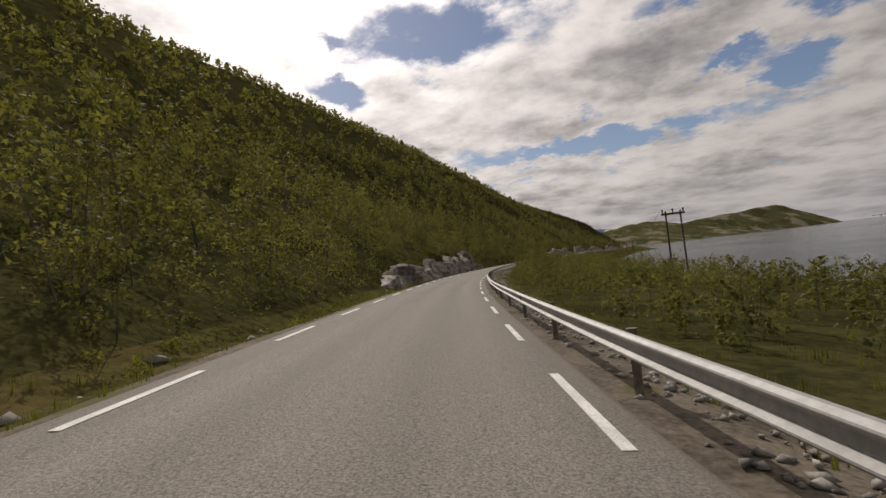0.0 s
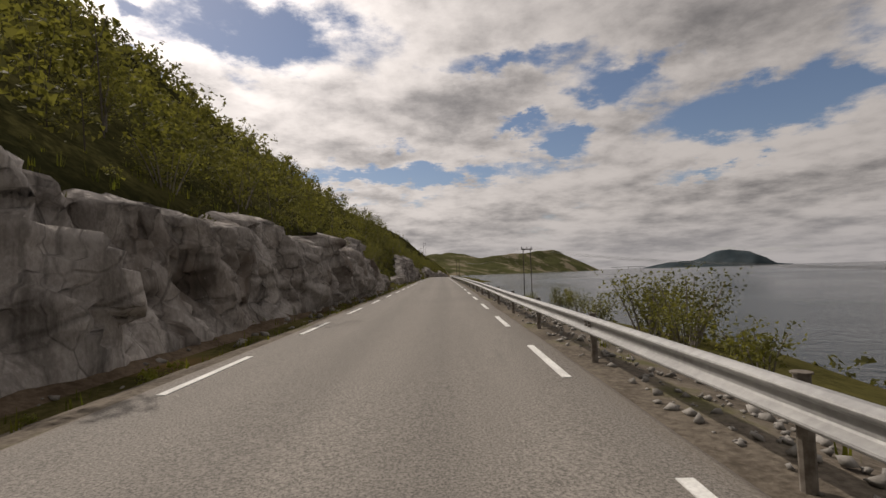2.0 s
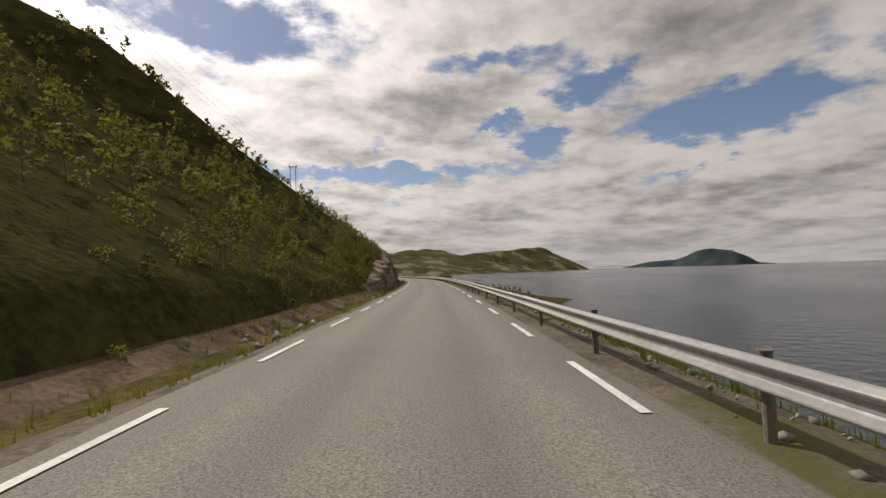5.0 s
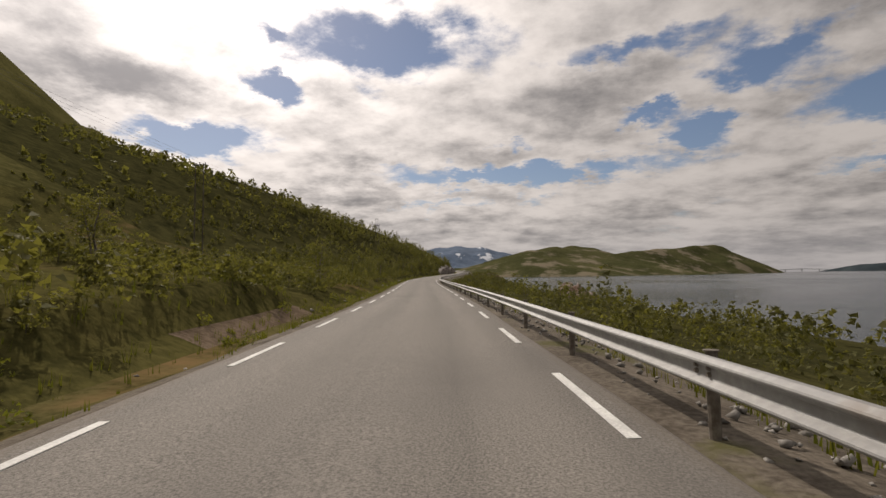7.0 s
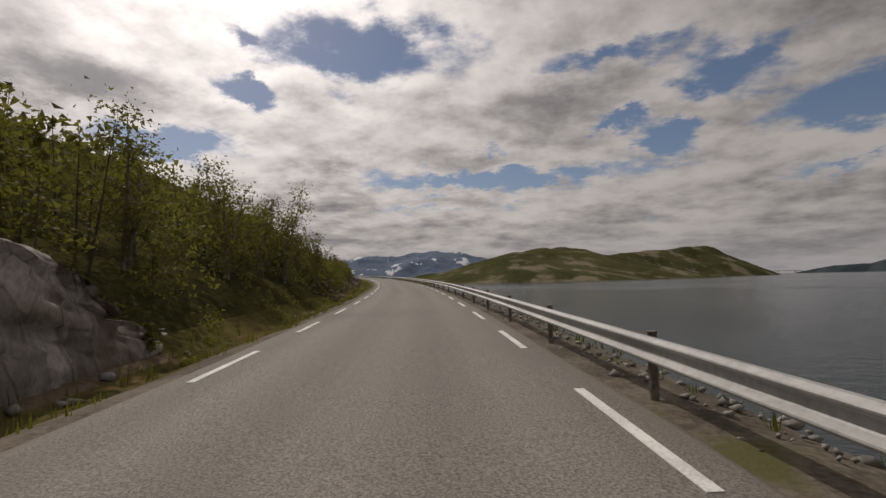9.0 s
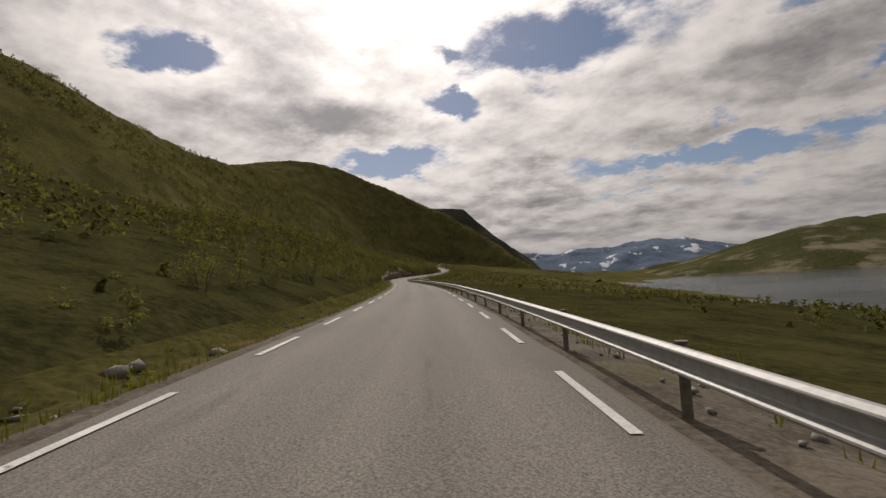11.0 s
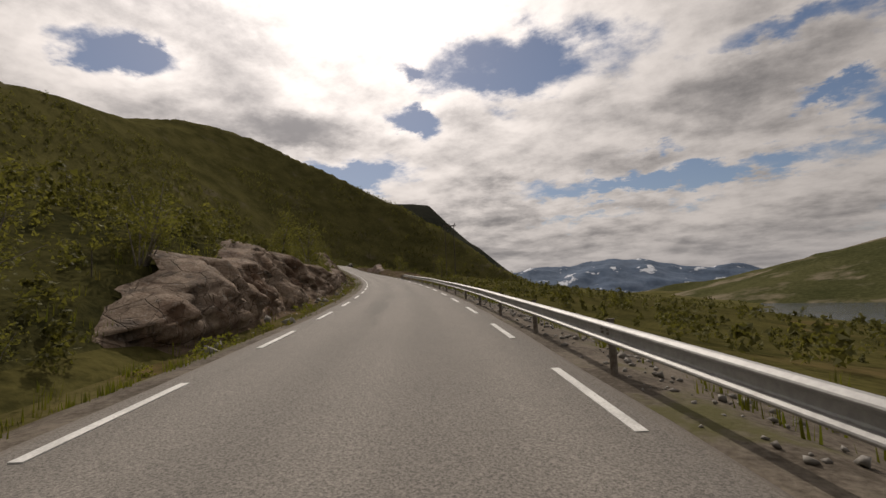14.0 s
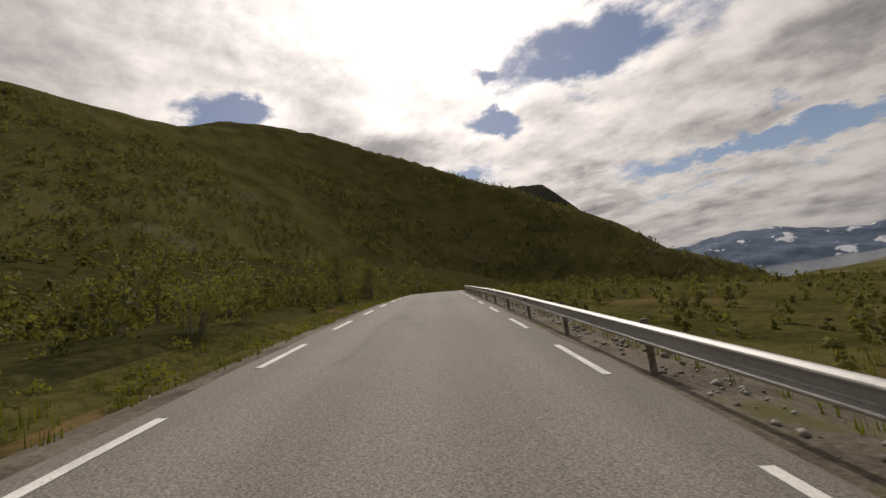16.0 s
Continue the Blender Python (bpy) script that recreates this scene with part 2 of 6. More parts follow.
def wear_tracks(m):
    """Wheel tracks polished darker, a pale crown and edges, and patches of old repair along the road."""
    tr = m.node_tree
    b = tr.nodes["Principled BSDF"]
    col = b.inputs["Base Color"].links[0].from_socket
    at_ = tr.nodes.new("ShaderNodeAttribute")
    at_.attribute_name = "lane"
    sep = tr.nodes.new("ShaderNodeSeparateXYZ")
    tr.links.new(at_.outputs["Vector"], sep.inputs[0])
    d, s = sep.outputs[0], sep.outputs[1]
    cm = tr.nodes.new("ShaderNodeCombineXYZ")
    tr.links.new(math_node(tr, "MULTIPLY", d, 1.6), cm.inputs[0])
    tr.links.new(math_node(tr, "MULTIPLY", s, 0.05), cm.inputs[1])
    streak = noise_node(tr, cm.outputs[0], 1.0, 4.0, 0.6)
    wob = math_node(tr, "ADD", d, math_node(tr, "MULTIPLY", math_node(tr, "SUBTRACT", streak, 0.5), 0.5))
    ring = math_node(tr, "COSINE", math_node(tr, "MULTIPLY", wob, 4.05))
    k = math_node(tr, "ADD", math_node(tr, "MULTIPLY", ring, 0.075), math_node(tr, "ADD", math_node(tr, "MULTIPLY", streak, 0.34), 0.83))
    col = mix_color(tr, 1.0, col, k, "MULTIPLY")
    cm2 = tr.nodes.new("ShaderNodeCombineXYZ")
    tr.links.new(math_node(tr, "MULTIPLY", d, 0.5), cm2.inputs[0])
    tr.links.new(math_node(tr, "MULTIPLY", s, 0.045), cm2.inputs[1])
    tar = smooth(tr, noise_node(tr, cm2.outputs[0], 1.0, 6.0, 0.7), 0.60, 0.66)
    col = mix_color(tr, math_node(tr, "MULTIPLY", tar, 0.35), col, (0.085, 0.080, 0.074))
    dust = smooth(tr, math_node(tr, "ADD", math_node(tr, "ABSOLUTE", d), math_node(tr, "MULTIPLY", math_node(tr, "SUBTRACT", noise_node(tr, cm.outputs[0], 9.0, 3.0, 0.6), 0.5), 0.5)), 2.40, 2.75)
    col = mix_color(tr, math_node(tr, "MULTIPLY", dust, 0.55), col, (0.150, 0.125, 0.098))
    tr.links.new(col, b.inputs["Base Color"])


wear_tracks(ASPHALT)
PAINT = material("road_paint", (0.50, 0.50, 0.48), (0.74, 0.74, 0.71), 1.5, 0.7, 0.3, 20.0, third=(0.22, 0.21, 0.19), third_scale=3.0, third_at=(0.62, 0.72))
GRAVEL = material("gravel", (0.065, 0.053, 0.040), (0.17, 0.145, 0.115), 0.9, 0.95, 0.9, 14.0, third=(0.09, 0.085, 0.035), third_scale=0.45, third_at=(0.55, 0.66))
PALE_GRAVEL = material("pale_gravel", (0.11, 0.09, 0.068), (0.245, 0.21, 0.168), 0.8, 0.95, 0.9, 14.0, third=(0.11, 0.095, 0.07), third_scale=0.3, third_at=(0.55, 0.7))
STONE = material("stone", (0.13, 0.12, 0.105), (0.36, 0.345, 0.32), 1.2, 0.9, 0.5, 9.0, island=0.5)
ROCK = material("rock", (0.250, 0.228, 0.210), (0.420, 0.390, 0.365), 1.6, 0.9, 0.7, 9.0, third=(0.135, 0.112, 0.094), third_scale=0.33, third_at=(0.48, 0.66), bump_dist=0.07, cracks=0.42, stretch=(1, 1, 0.55))
BROWN_ROCK = material("brown_rock", (0.142, 0.099, 0.070), (0.290, 0.230, 0.178), 1.8, 0.93, 0.8, 9.0, third=(0.115, 0.072, 0.048), third_scale=0.4, third_at=(0.50, 0.66), bump_dist=0.07, cracks=0.9)
RUST_ROCK = material("rust_rock", (0.24, 0.165, 0.098), (0.45, 0.345, 0.235), 1.6, 0.93, 0.8, 9.0, third=(0.15, 0.09, 0.055), third_scale=0.7, third_at=(0.54, 0.66), bump_dist=0.07, cracks=0.8)
UMBER_ROCK = material("umber_rock", (0.200, 0.150, 0.126), (0.390, 0.326, 0.284), 1.6, 0.92, 0.75, 9.0, third=(0.165, 0.104, 0.076), third_scale=0.28, third_at=(0.46, 0.64), bump_dist=0.07, cracks=0.48, stretch=(1, 1, 0.5))
EARTH = material("earth", (0.075, 0.055, 0.038), (0.17, 0.13, 0.095), 0.8, 0.97, 0.8, 10.0, spec=0.0)
TURF = material("turf", (0.038, 0.037, 0.014), (0.092, 0.083, 0.030), 0.22, 0.95, 0.8, 16.0, third=(0.13, 0.095, 0.045), third_scale=0.12, third_at=(0.55, 0.72), bump_dist=0.15, spec=0.0)
VERGE = material("verge", (0.045, 0.042, 0.016), (0.115, 0.10, 0.042), 0.5, 0.95, 0.8, 14.0, third=(0.17, 0.115, 0.055), third_scale=0.22, third_at=(0.52, 0.70), bump_dist=0.1, spec=0.0)
MOOR = material("moor", (0.054, 0.052, 0.020), (0.122, 0.112, 0.043), 0.03, 0.95, 0.8, 20.0, third=(0.13, 0.115, 0.07), third_scale=0.02, third_at=(0.56, 0.70), bump_dist=0.6, spec=0.0)
FELL = material("fell", (0.040, 0.045, 0.019), (0.088, 0.086, 0.040), 0.006, 0.95, 0.6, 30.0, third=(0.18, 0.155, 0.11), third_scale=0.009, third_at=(0.50, 0.62), bump_dist=2.0, spec=0.0)
DARK_FELL = material("dark_fell", (0.024, 0.028, 0.022), (0.050, 0.051, 0.040), 0.008, 0.95, 0.6, 20.0, third=(0.09, 0.08, 0.07), third_scale=0.012, third_at=(0.56, 0.66), bump_dist=2.0, spec=0.0)
# green-brown leaf litter, its colour darkened further for the shade between trees
SHADED_UNDERWOOD = material("shaded_underwood", (0.024, 0.025, 0.011), (0.066, 0.062, 0.024), 0.3, 0.95, 0.8, 12.0, bump_dist=0.2, spec=0.0)
# the blue of distance haze is put into this rock's colour, besides the snow
HAZED_ROCK = material("hazed_rock", (0.085, 0.125, 0.19), (0.135, 0.18, 0.25), 0.0012, 0.95, 0.4, 9.0, third=(0.66, 0.70, 0.76), third_scale=0.0022, third_at=(0.585, 0.615), bump_dist=20.0)
SNOW = material("snow", (0.70, 0.74, 0.80), (0.82, 0.85, 0.88), 0.01, 0.7, 0.2, 6.0)
ISLE = material("isle", (0.032, 0.044, 0.052), (0.058, 0.072, 0.078), 0.004, 0.95, 0.4, 12.0, bump_dist=3.0, spec=0.0)
STEEL = material("galvanised_steel", (0.28, 0.28, 0.275), (0.40, 0.40, 0.39), 0.5, 0.55, 0.1, 25.0, metal=0.45, third=(0.25, 0.23, 0.21), third_scale=1.4, third_at=(0.60, 0.74), bump_dist=0.01, spec=0.5)
POST_STEEL = material("post_steel", (0.125, 0.105, 0.085), (0.26, 0.235, 0.205), 2.0, 0.65, 0.2, 9.0, metal=0.3, bump_dist=0.01)
POLE_WOOD = material("pole_wood", (0.070, 0.060, 0.052), (0.17, 0.148, 0.128), 1.2, 0.9, 0.4, 8.0, stretch=(3, 3, 0.4))
WIRE = material("wire", (0.20, 0.20, 0.21), (0.34, 0.34, 0.35), 0.5, 0.5, 0.0, 5.0, metal=0.6)
BARK = material("birch_bark", (0.085, 0.072, 0.060), (0.26, 0.235, 0.21), 2.2, 0.9, 0.4, 5.0, stretch=(1, 1, 0.5))
STEM = material("young_bark", (0.050, 0.042, 0.034), (0.15, 0.132, 0.115), 1.2, 0.9, 0.0, 5.0, island=0.5)
LEAF = material("birch_leaf", (0.094, 0.100, 0.034), (0.192, 0.186, 0.066), 0.16, 0.7, 0.0, 5.0, island=0.4, leaf=0.42)
LEAF_DARK = material("dark_leaf", (0.066, 0.070, 0.028), (0.150, 0.146, 0.056), 0.16, 0.75, 0.0, 5.0, island=0.4, leaf=0.38)
GRASS = material("grass_blade", (0.065, 0.085, 0.016), (0.15, 0.15, 0.035), 0.15, 0.8, 0.0, 6.0, island=0.55, leaf=0.40, third=(0.17, 0.13, 0.06), third_scale=0.10, third_at=(0.58, 0.7))
HERB = material("herb_leaf", (0.105, 0.125, 0.026), (0.205, 0.205, 0.050), 0.3, 0.75, 0.0, 6.0, island=0.4, leaf=0.4)
CAR_PAINT = material("white_car_paint", (0.62, 0.62, 0.61), (0.72, 0.72, 0.71), 0.6, 0.25, 0.0, 6.0, spec=0.5)
CAR_DARK = material("dark_plastic", (0.018, 0.018, 0.019), (0.035, 0.035, 0.036), 3.0, 0.6, 0.1, 6.0)
CAR_GLASS = material("tinted_glass", (0.010, 0.011, 0.012), (0.018, 0.019, 0.02), 0.5, 0.12, 0.0, 5.0, spec=0.28)
RUBBER = material("rubber", (0.012, 0.012, 0.012), (0.03, 0.03, 0.03), 4.0, 0.85, 0.2, 6.0)
ALLOY = material("alloy", (0.40, 0.40, 0.41), (0.55, 0.55, 0.56), 2.0, 0.35, 0.0, 6.0, metal=0.8, spec=0.5)
LAMP_GLASS = material("lamp_glass", (0.45, 0.46, 0.48), (0.6, 0.61, 0.62), 2.0, 0.12, 0.0, 6.0, spec=0.5)
CONCRETE = material("concrete", (0.33, 0.34, 0.35), (0.44, 0.45, 0.46), 0.05, 0.9, 0.2, 6.0)


def make_water():
    m = bpy.data.materials.new("sea_water")
    m.use_nodes = True
    tr = m.node_tree
    b = tr.nodes["Principled BSDF"]
    co = tr.nodes.new("ShaderNodeTexCoord").outputs["Object"]
    mp = tr.nodes.new("ShaderNodeMapping")
    mp.inputs["Scale"].default_value = (1 / K, 1 / K, 1 / K)
    tr.links.new(co, mp.inputs[0])
    n = math_node(tr, "ADD", noise_node(tr, mp.outputs[0], 0.45, 5.0, 0.6), math_node(tr, "MULTIPLY", noise_node(tr, mp.outputs[0], 0.012, 4.0, 0.6), 2.0))
    bp = tr.nodes.new("ShaderNodeBump")
    bp.inputs["Strength"].default_value, bp.inputs["Distance"].default_value = 0.9, 0.55 * K
    tr.links.new(n, bp.inputs["Height"])
    tr.links.new(bp.outputs[0], b.inputs["Normal"])
    streak = smooth(tr, noise_node(tr, mp.outputs[0], 0.004, 5.0, 0.65), 0.4, 0.65)
    tr.links.new(mix_color(tr, streak, (0.020, 0.028, 0.032), (0.036, 0.046, 0.050)), b.inputs["Base Color"])
    rgh = math_node(tr, "ADD", math_node(tr, "MULTIPLY", streak, 0.10), 0.10)
    tr.links.new(rgh, b.inputs["Roughness"])
    b.inputs["IOR"].default_value = 1.33
    b.inputs["Specular IOR Level"].default_value = 0.2
    return m


WATER = make_water()


# ---- helpers for meshes ----
def make(name, verts, faces, mat, parent=None, label="", category="", group="", kind="", smoothed=False, slots=None):
    """One mesh object from places before K. mat: a material or several, with slots a material index for each face."""
    verts = np.asarray(verts, np.float32) * K
    me = bpy.data.meshes.new(name)
    if isinstance(faces, np.ndarray):
        n, w = faces.shape
        me.vertices.add(len(verts))
        me.vertices.foreach_set("co", verts.ravel())
        me.loops.add(n * w)
        me.loops.foreach_set("vertex_index", faces.astype(np.int32).ravel())
        me.polygons.add(n)
        me.polygons.foreach_set("loop_start", np.arange(0, n * w, w, dtype=np.int32))
        me.update(calc_edges=True)
    else:
        me.from_pydata([tuple(v) for v in verts.tolist()], [], faces)
    for m in (mat if isinstance(mat, (list, tuple)) else [mat]):
        me.materials.append(m)
    if slots is not None:
        me.polygons.foreach_set("material_index", np.asarray(slots, np.int32))
    if smoothed:
        me.polygons.foreach_set("use_smooth", np.ones(len(me.polygons), bool))
    me.validate()
    ob = new(name, me)
    if parent is not None:
        ob.parent = parent
    return tagged(ob, label, category, group, kind)


def thing(name, place=(0, 0, 0), label="", category="", group="", kind="", turn=0.0):
    ob = new(name)
    ob.empty_display_size = 0.05
    ob.matrix_world = pose(*(np.asarray(place, float) * K), 0, 0, turn)
    return tagged(ob, label, category, group, kind)


def _hash(ix, iy, seed):
    n = (ix * 374761393 + iy * 668265263 + seed * 974634777) & 0x7FFFFFFF
    n = ((n ^ (n >> 13)) * 1274126177) & 0x7FFFFFFF
    return ((n ^ (n >> 16)) & 0xFFFF) / 65535.0


def vnoise(x, y, seed=0):
    """Smooth value noise, 0 to 1."""
    x, y = np.asarray(x, float), np.asarray(y, float)
    ix, iy = np.floor(x).astype(np.int64), np.floor(y).astype(np.int64)
    u, v = x - ix, y - iy
    u, v = u * u * (3 - 2 * u), v * v * (3 - 2 * v)
    a, b = _hash(ix, iy, seed), _hash(ix + 1, iy, seed)
    c, d = _hash(ix, iy + 1, seed), _hash(ix + 1, iy + 1, seed)
    return (a * (1 - u) + b * u) * (1 - v) + (c * (1 - u) + d * u) * v


def fbm(x, y, seed=0, octaves=4):
    t, amp, tot = 0.0, 1.0, 0.0
    for i in range(octaves):
        t = t + amp * vnoise(np.asarray(x) * 2**i, np.asarray(y) * 2**i, seed + i * 17)
        tot += amp
        amp *= 0.5
    return t / tot * 2 - 1


def grid_faces(n, m):
    i, j = np.meshgrid(np.arange(n - 1), np.arange(m - 1), indexing="ij")
    a = (i * m + j).ravel()
    return np.stack([a, a + 1, a + m + 1, a + m], 1)


def key(table, s):
    k = sorted(table)
    return np.interp(s, k, [table[q] for q in k])


def step(v, lo, hi):
    u = np.clip((v - lo) / (hi - lo), 0, 1)
    return u * u * (3 - 2 * u)


# ---- the lie of the land along the road ----
# rock cuts on the hill side: height of the face over the road
CUT_LEFT = {-100: 0, 18: 0, 32: 0.1, 38: 0.4, 43: 1.7, 50: 2.2, 60: 1.0, 64: 1.1, 67: 2.3, 72: 2.5, 74.5: 0.8, 77: 0.8, 79: 2.9, 86: 3.1, 89: 1.0, 92: 2.8, 104: 3.2, 110: 1.6, 118: 0.3, 150: 0.25, 160: 0.25, 186: 0.2, 205: 0.3, 216: 0.9, 226: 2.2, 232: 2.6, 248: 3.0,
            262: 3.4, 283: 3.6, 291: 2.2, 300: 0.5, 312: 0.8, 318: 0.9, 322: 3.0, 330: 4.6, 345: 5.0, 354: 3.6, 362: 1.6, 368: 0.3, 379: 0.3, 382: 1.7, 388: 1.9, 391: 0.6, 397: 0.6, 401: 2.9, 430: 3.6, 470: 1.5, 520: 3.0, 580: 2.0, 640: 0.6,
            660: 0.8, 672: 2.4, 684: 3.0, 700: 5.0, 725: 5.6, 745: 6.2, 775: 6.4, 800: 7.6, 811: 7.4, 814: 4.2, 818: 3.0, 826: 2.2, 832: 0.4, 850: 0, 880: 0.8, 886: 0, 1012: 0, 1022: 0.6, 1030: 0}
CUT_LEFT_B = {1030: 0, 1044: 2.2, 1056: 3.3, 1066: 2.9, 1080: 2.6, 1100: 2.4, 1114: 2.5, 1118.5: 2.5, 1121: 0.8, 1123: 0.1, 1142: 0.2, 1150: 0.8, 1163: 0.2, 1174: 0.3, 1178: 0.9, 1186: 0.9, 1191: 0.2, 1199: 0.2, 1204: 0.7, 1210: 0.6, 1214: 0.1,
              1240: 0.0, 1243: 0.7, 1247: 0.8, 1250: 0.1, 1275: 0.1, 1500: 0, 1520: 0.6, 1535: 1.6, 1552: 2.2, 1575: 3.0, 1598: 3.0, 1605: 4.8, 1612: 4.8, 1619: 2.4, 1640: 1.4, 1660: 0.5, 1690: 0, 1735: 0.1, 1751: 0.3, 1757: 1.8,
              1768: 2.8, 1790: 0.9, 1806: 1.1, 1818: 1.6, 1835: 2.6, 1850: 3.6, 1866: 4.4, 1876: 5.0, 1880: 3.4, 1884: 2.3, 1890: 2.0, 1905: 0.9, 1930: 1.0, 1937: 2.4, 1944: 1.2, 1960: 0.5, 1980: 0}
# slope of the hill above (rise per metre) and the height of its crest, some 200 m off
RISE_LEFT = {-100: 0.56, 60: 0.6, 130: 0.65, 200: 0.68, 330: 0.68, 400: 0.60, 640: 0.55, 676: 0.62, 690: 0.85, 712: 0.7, 735: 0.42, 770: 0.38, 820: 0.28, 860: 0.12, 940: 0.14, 985: 0.17, 1040: 0.32, 1100: 0.48, 1150: 0.44, 1180: 0.45,
             1250: 0.42, 1400: 0.30, 1540: 0.42, 1620: 0.42, 1690: 0.30, 1750: 0.22, 1850: 0.18, 2000: 0.05, 2400: 0.05}
CREST_LEFT = {-100: 155, 60: 162, 150: 158, 420: 150, 650: 118, 760: 95, 900: 90, 1000: 82, 1100: 76, 1180: 76, 1300: 70, 1500: 62, 1700: 60, 1850: 55, 2000: 52, 2400: 60}
# how far the land on the fjord side reaches before it meets the water
REACH = {-100: 95, 0: 80, 70: 60, 130: 46, 200: 34, 300: 20, 380: 11, 600: 12, 680: 20, 730: 34, 790: 42, 860: 44, 940: 40, 980: 31, 1040: 31, 1060: 32, 1095: 22, 1112: 10, 1200: 10, 1240: 14, 1300: 34,
         1420: 110, 1540: 140, 1620: 155, 1700: 165, 1850: 185, 1950: 285, 2050: 330, 2400: 400}
# how thickly the hillside is wooded
WOOD_LEFT = {-100: 1, 640: 1, 830: 0.9, 850: 0.6, 930: 0.7, 985: 1, 1130: 1, 1165: 0.95, 1200: 0.85, 1300: 0.7, 1500: 1, 1690: 1, 1730: 0.9, 1800: 0.75, 1950: 0.9, 2400: 0.9}
BANK_RIGHT = {-100: 0, 739: 0, 742: 0.6, 746: 0.8, 748: 0.3, 750: 0, 1814: 0, 1826: 1.2, 1840: 1.5, 1858: 1.5, 1866: 0.9, 1870: 1.4, 1878: 1.8, 1883: 1.0, 1890: 1.0, 1910: 1.0, 1940: 0.7, 1958: 0.3, 1975: 0, 2400: 0}


# how thickly scrub grows between the road and the water
GROW_RIGHT = {-100: 1, 150: 1, 190: 0.8, 240: 0.5, 300: 0.2, 380: 0.10, 600: 0.12, 700: 0.3, 830: 0.7, 1000: 0.9, 1080: 0.8, 1105: 0.15, 1230: 0.2, 1300: 0.7, 1500: 1, 1735: 1, 1745: 0.5, 1900: 0.5, 1970: 1, 2400: 1}

LEAN = {-100: 0.28, 1730: 0.28, 1745: 0.75, 1960: 0.8, 2400: 0.8}


def cut_left(s):
    return np.where(np.asarray(s) < 1030, key(CUT_LEFT, s), key(CUT_LEFT_B, s))


def road_z(s):
    return np.interp(s, LINE, MID[:, 2])


def left_z(s, d):
    """Height over the road's plane on the hill side, d metres left of the road's middle (positive)."""
    s, d = np.broadcast_arrays(np.asarray(s, float), np.asarray(d, float))
    c, r, top = cut_left(s), key(RISE_LEFT, s), key(CREST_LEFT, s)
    verge = -0.05 - 0.35 * step(d, 2.9, 4.2) * (1 - step(d, 4.5, 5.5))
    wall = (c + 0.35) * step(d, 5.35 + 0.12 * c, 6.3 + (0.05 + key(LEAN, s)) * c)
    a = np.clip(d - 6.0 - (0.05 + key(LEAN, s)) * c, 0, 40) * r
    b = (top - 40 * r - c) * (1 - (1 - np.clip((d - 46) / 190, 0, 1)) ** 1.35)
    fall = -0.45 * np.clip(d - 240, 0, 400)
    lump = fbm(s / 34, d / 34, 3, 4) * np.clip((d - 6) / 14, 0, 3.6) + fbm(s / 5, d / 5, 9, 3) * 0.5 * np.clip((d - 6) / 5, 0, 1)
    ditch = fbm(s / 3, d / 3, 21, 2) * 0.06
    return verge + wall + a + b + fall + lump + ditch


def right_z(s, d):
    s, d = np.broadcast_arrays(np.asarray(s, float), np.asarray(d, float))
    w, drop = key(REACH, s), road_z(s) - SEA
    u = np.clip((d - 4.4) / w, 0, 3)
    shape = np.where(u < 1, u ** 0.85 * (0.55 + 0.45 * u), 1 + (u - 1) * 0.35)
    z = -0.08 - 0.25 * step(d, 3.4, 4.6) - drop * shape
    z = z + fbm(s / 14, d / 14, 5, 4) * np.clip((d - 5) / 9, 0, 1.0) * 1.1 + fbm(s / 2.4, d / 2.4, 31, 2) * 0.10 * np.clip((d - 3) / 2, 0, 1)
    z = z + key(BANK_RIGHT, s) * step(d, 4.6, 6.6) * (1 - 0.55 * step(d, 9, 22)) * np.where(s < 1000, 1 - step(d, 9, 12.5), 1)
    # rocky knolls between road and water
    for s0, d0, h0, rs, rd in KNOLLS:
        z = z + h0 * np.exp(-(((s - s0) / rs) ** 2 + ((d - d0) / rd) ** 2))
    # the gravel lay-by
    lay = np.exp(-(((s - 1562) / 15) ** 4 + ((d - 8.5) / 6) ** 4))
    return z * (1 - lay) + lay * (-0.12 - 0.14 * np.clip(d - 2.7, 0, 20))


KNOLLS = [(1070, 15, 1.7, 15, 6), (775, 16, 0.2, 12, 6), (820, 20, 1.0, 12, 7), (1082, 13, 1.4, 6, 4), (1625, 26, 2.0, 6, 5)]


def in_layby(s, d):
    """The gravel place beside the road, cut off aslant by grass."""
    return (s > 1546) & (s < 1558.5 + 1.05 * (d - 2.8)) & (s < 1574) & (d < 14) & ~((s < 1557.5) & (d > 6.0 + 0.5 * (s - 1552)))


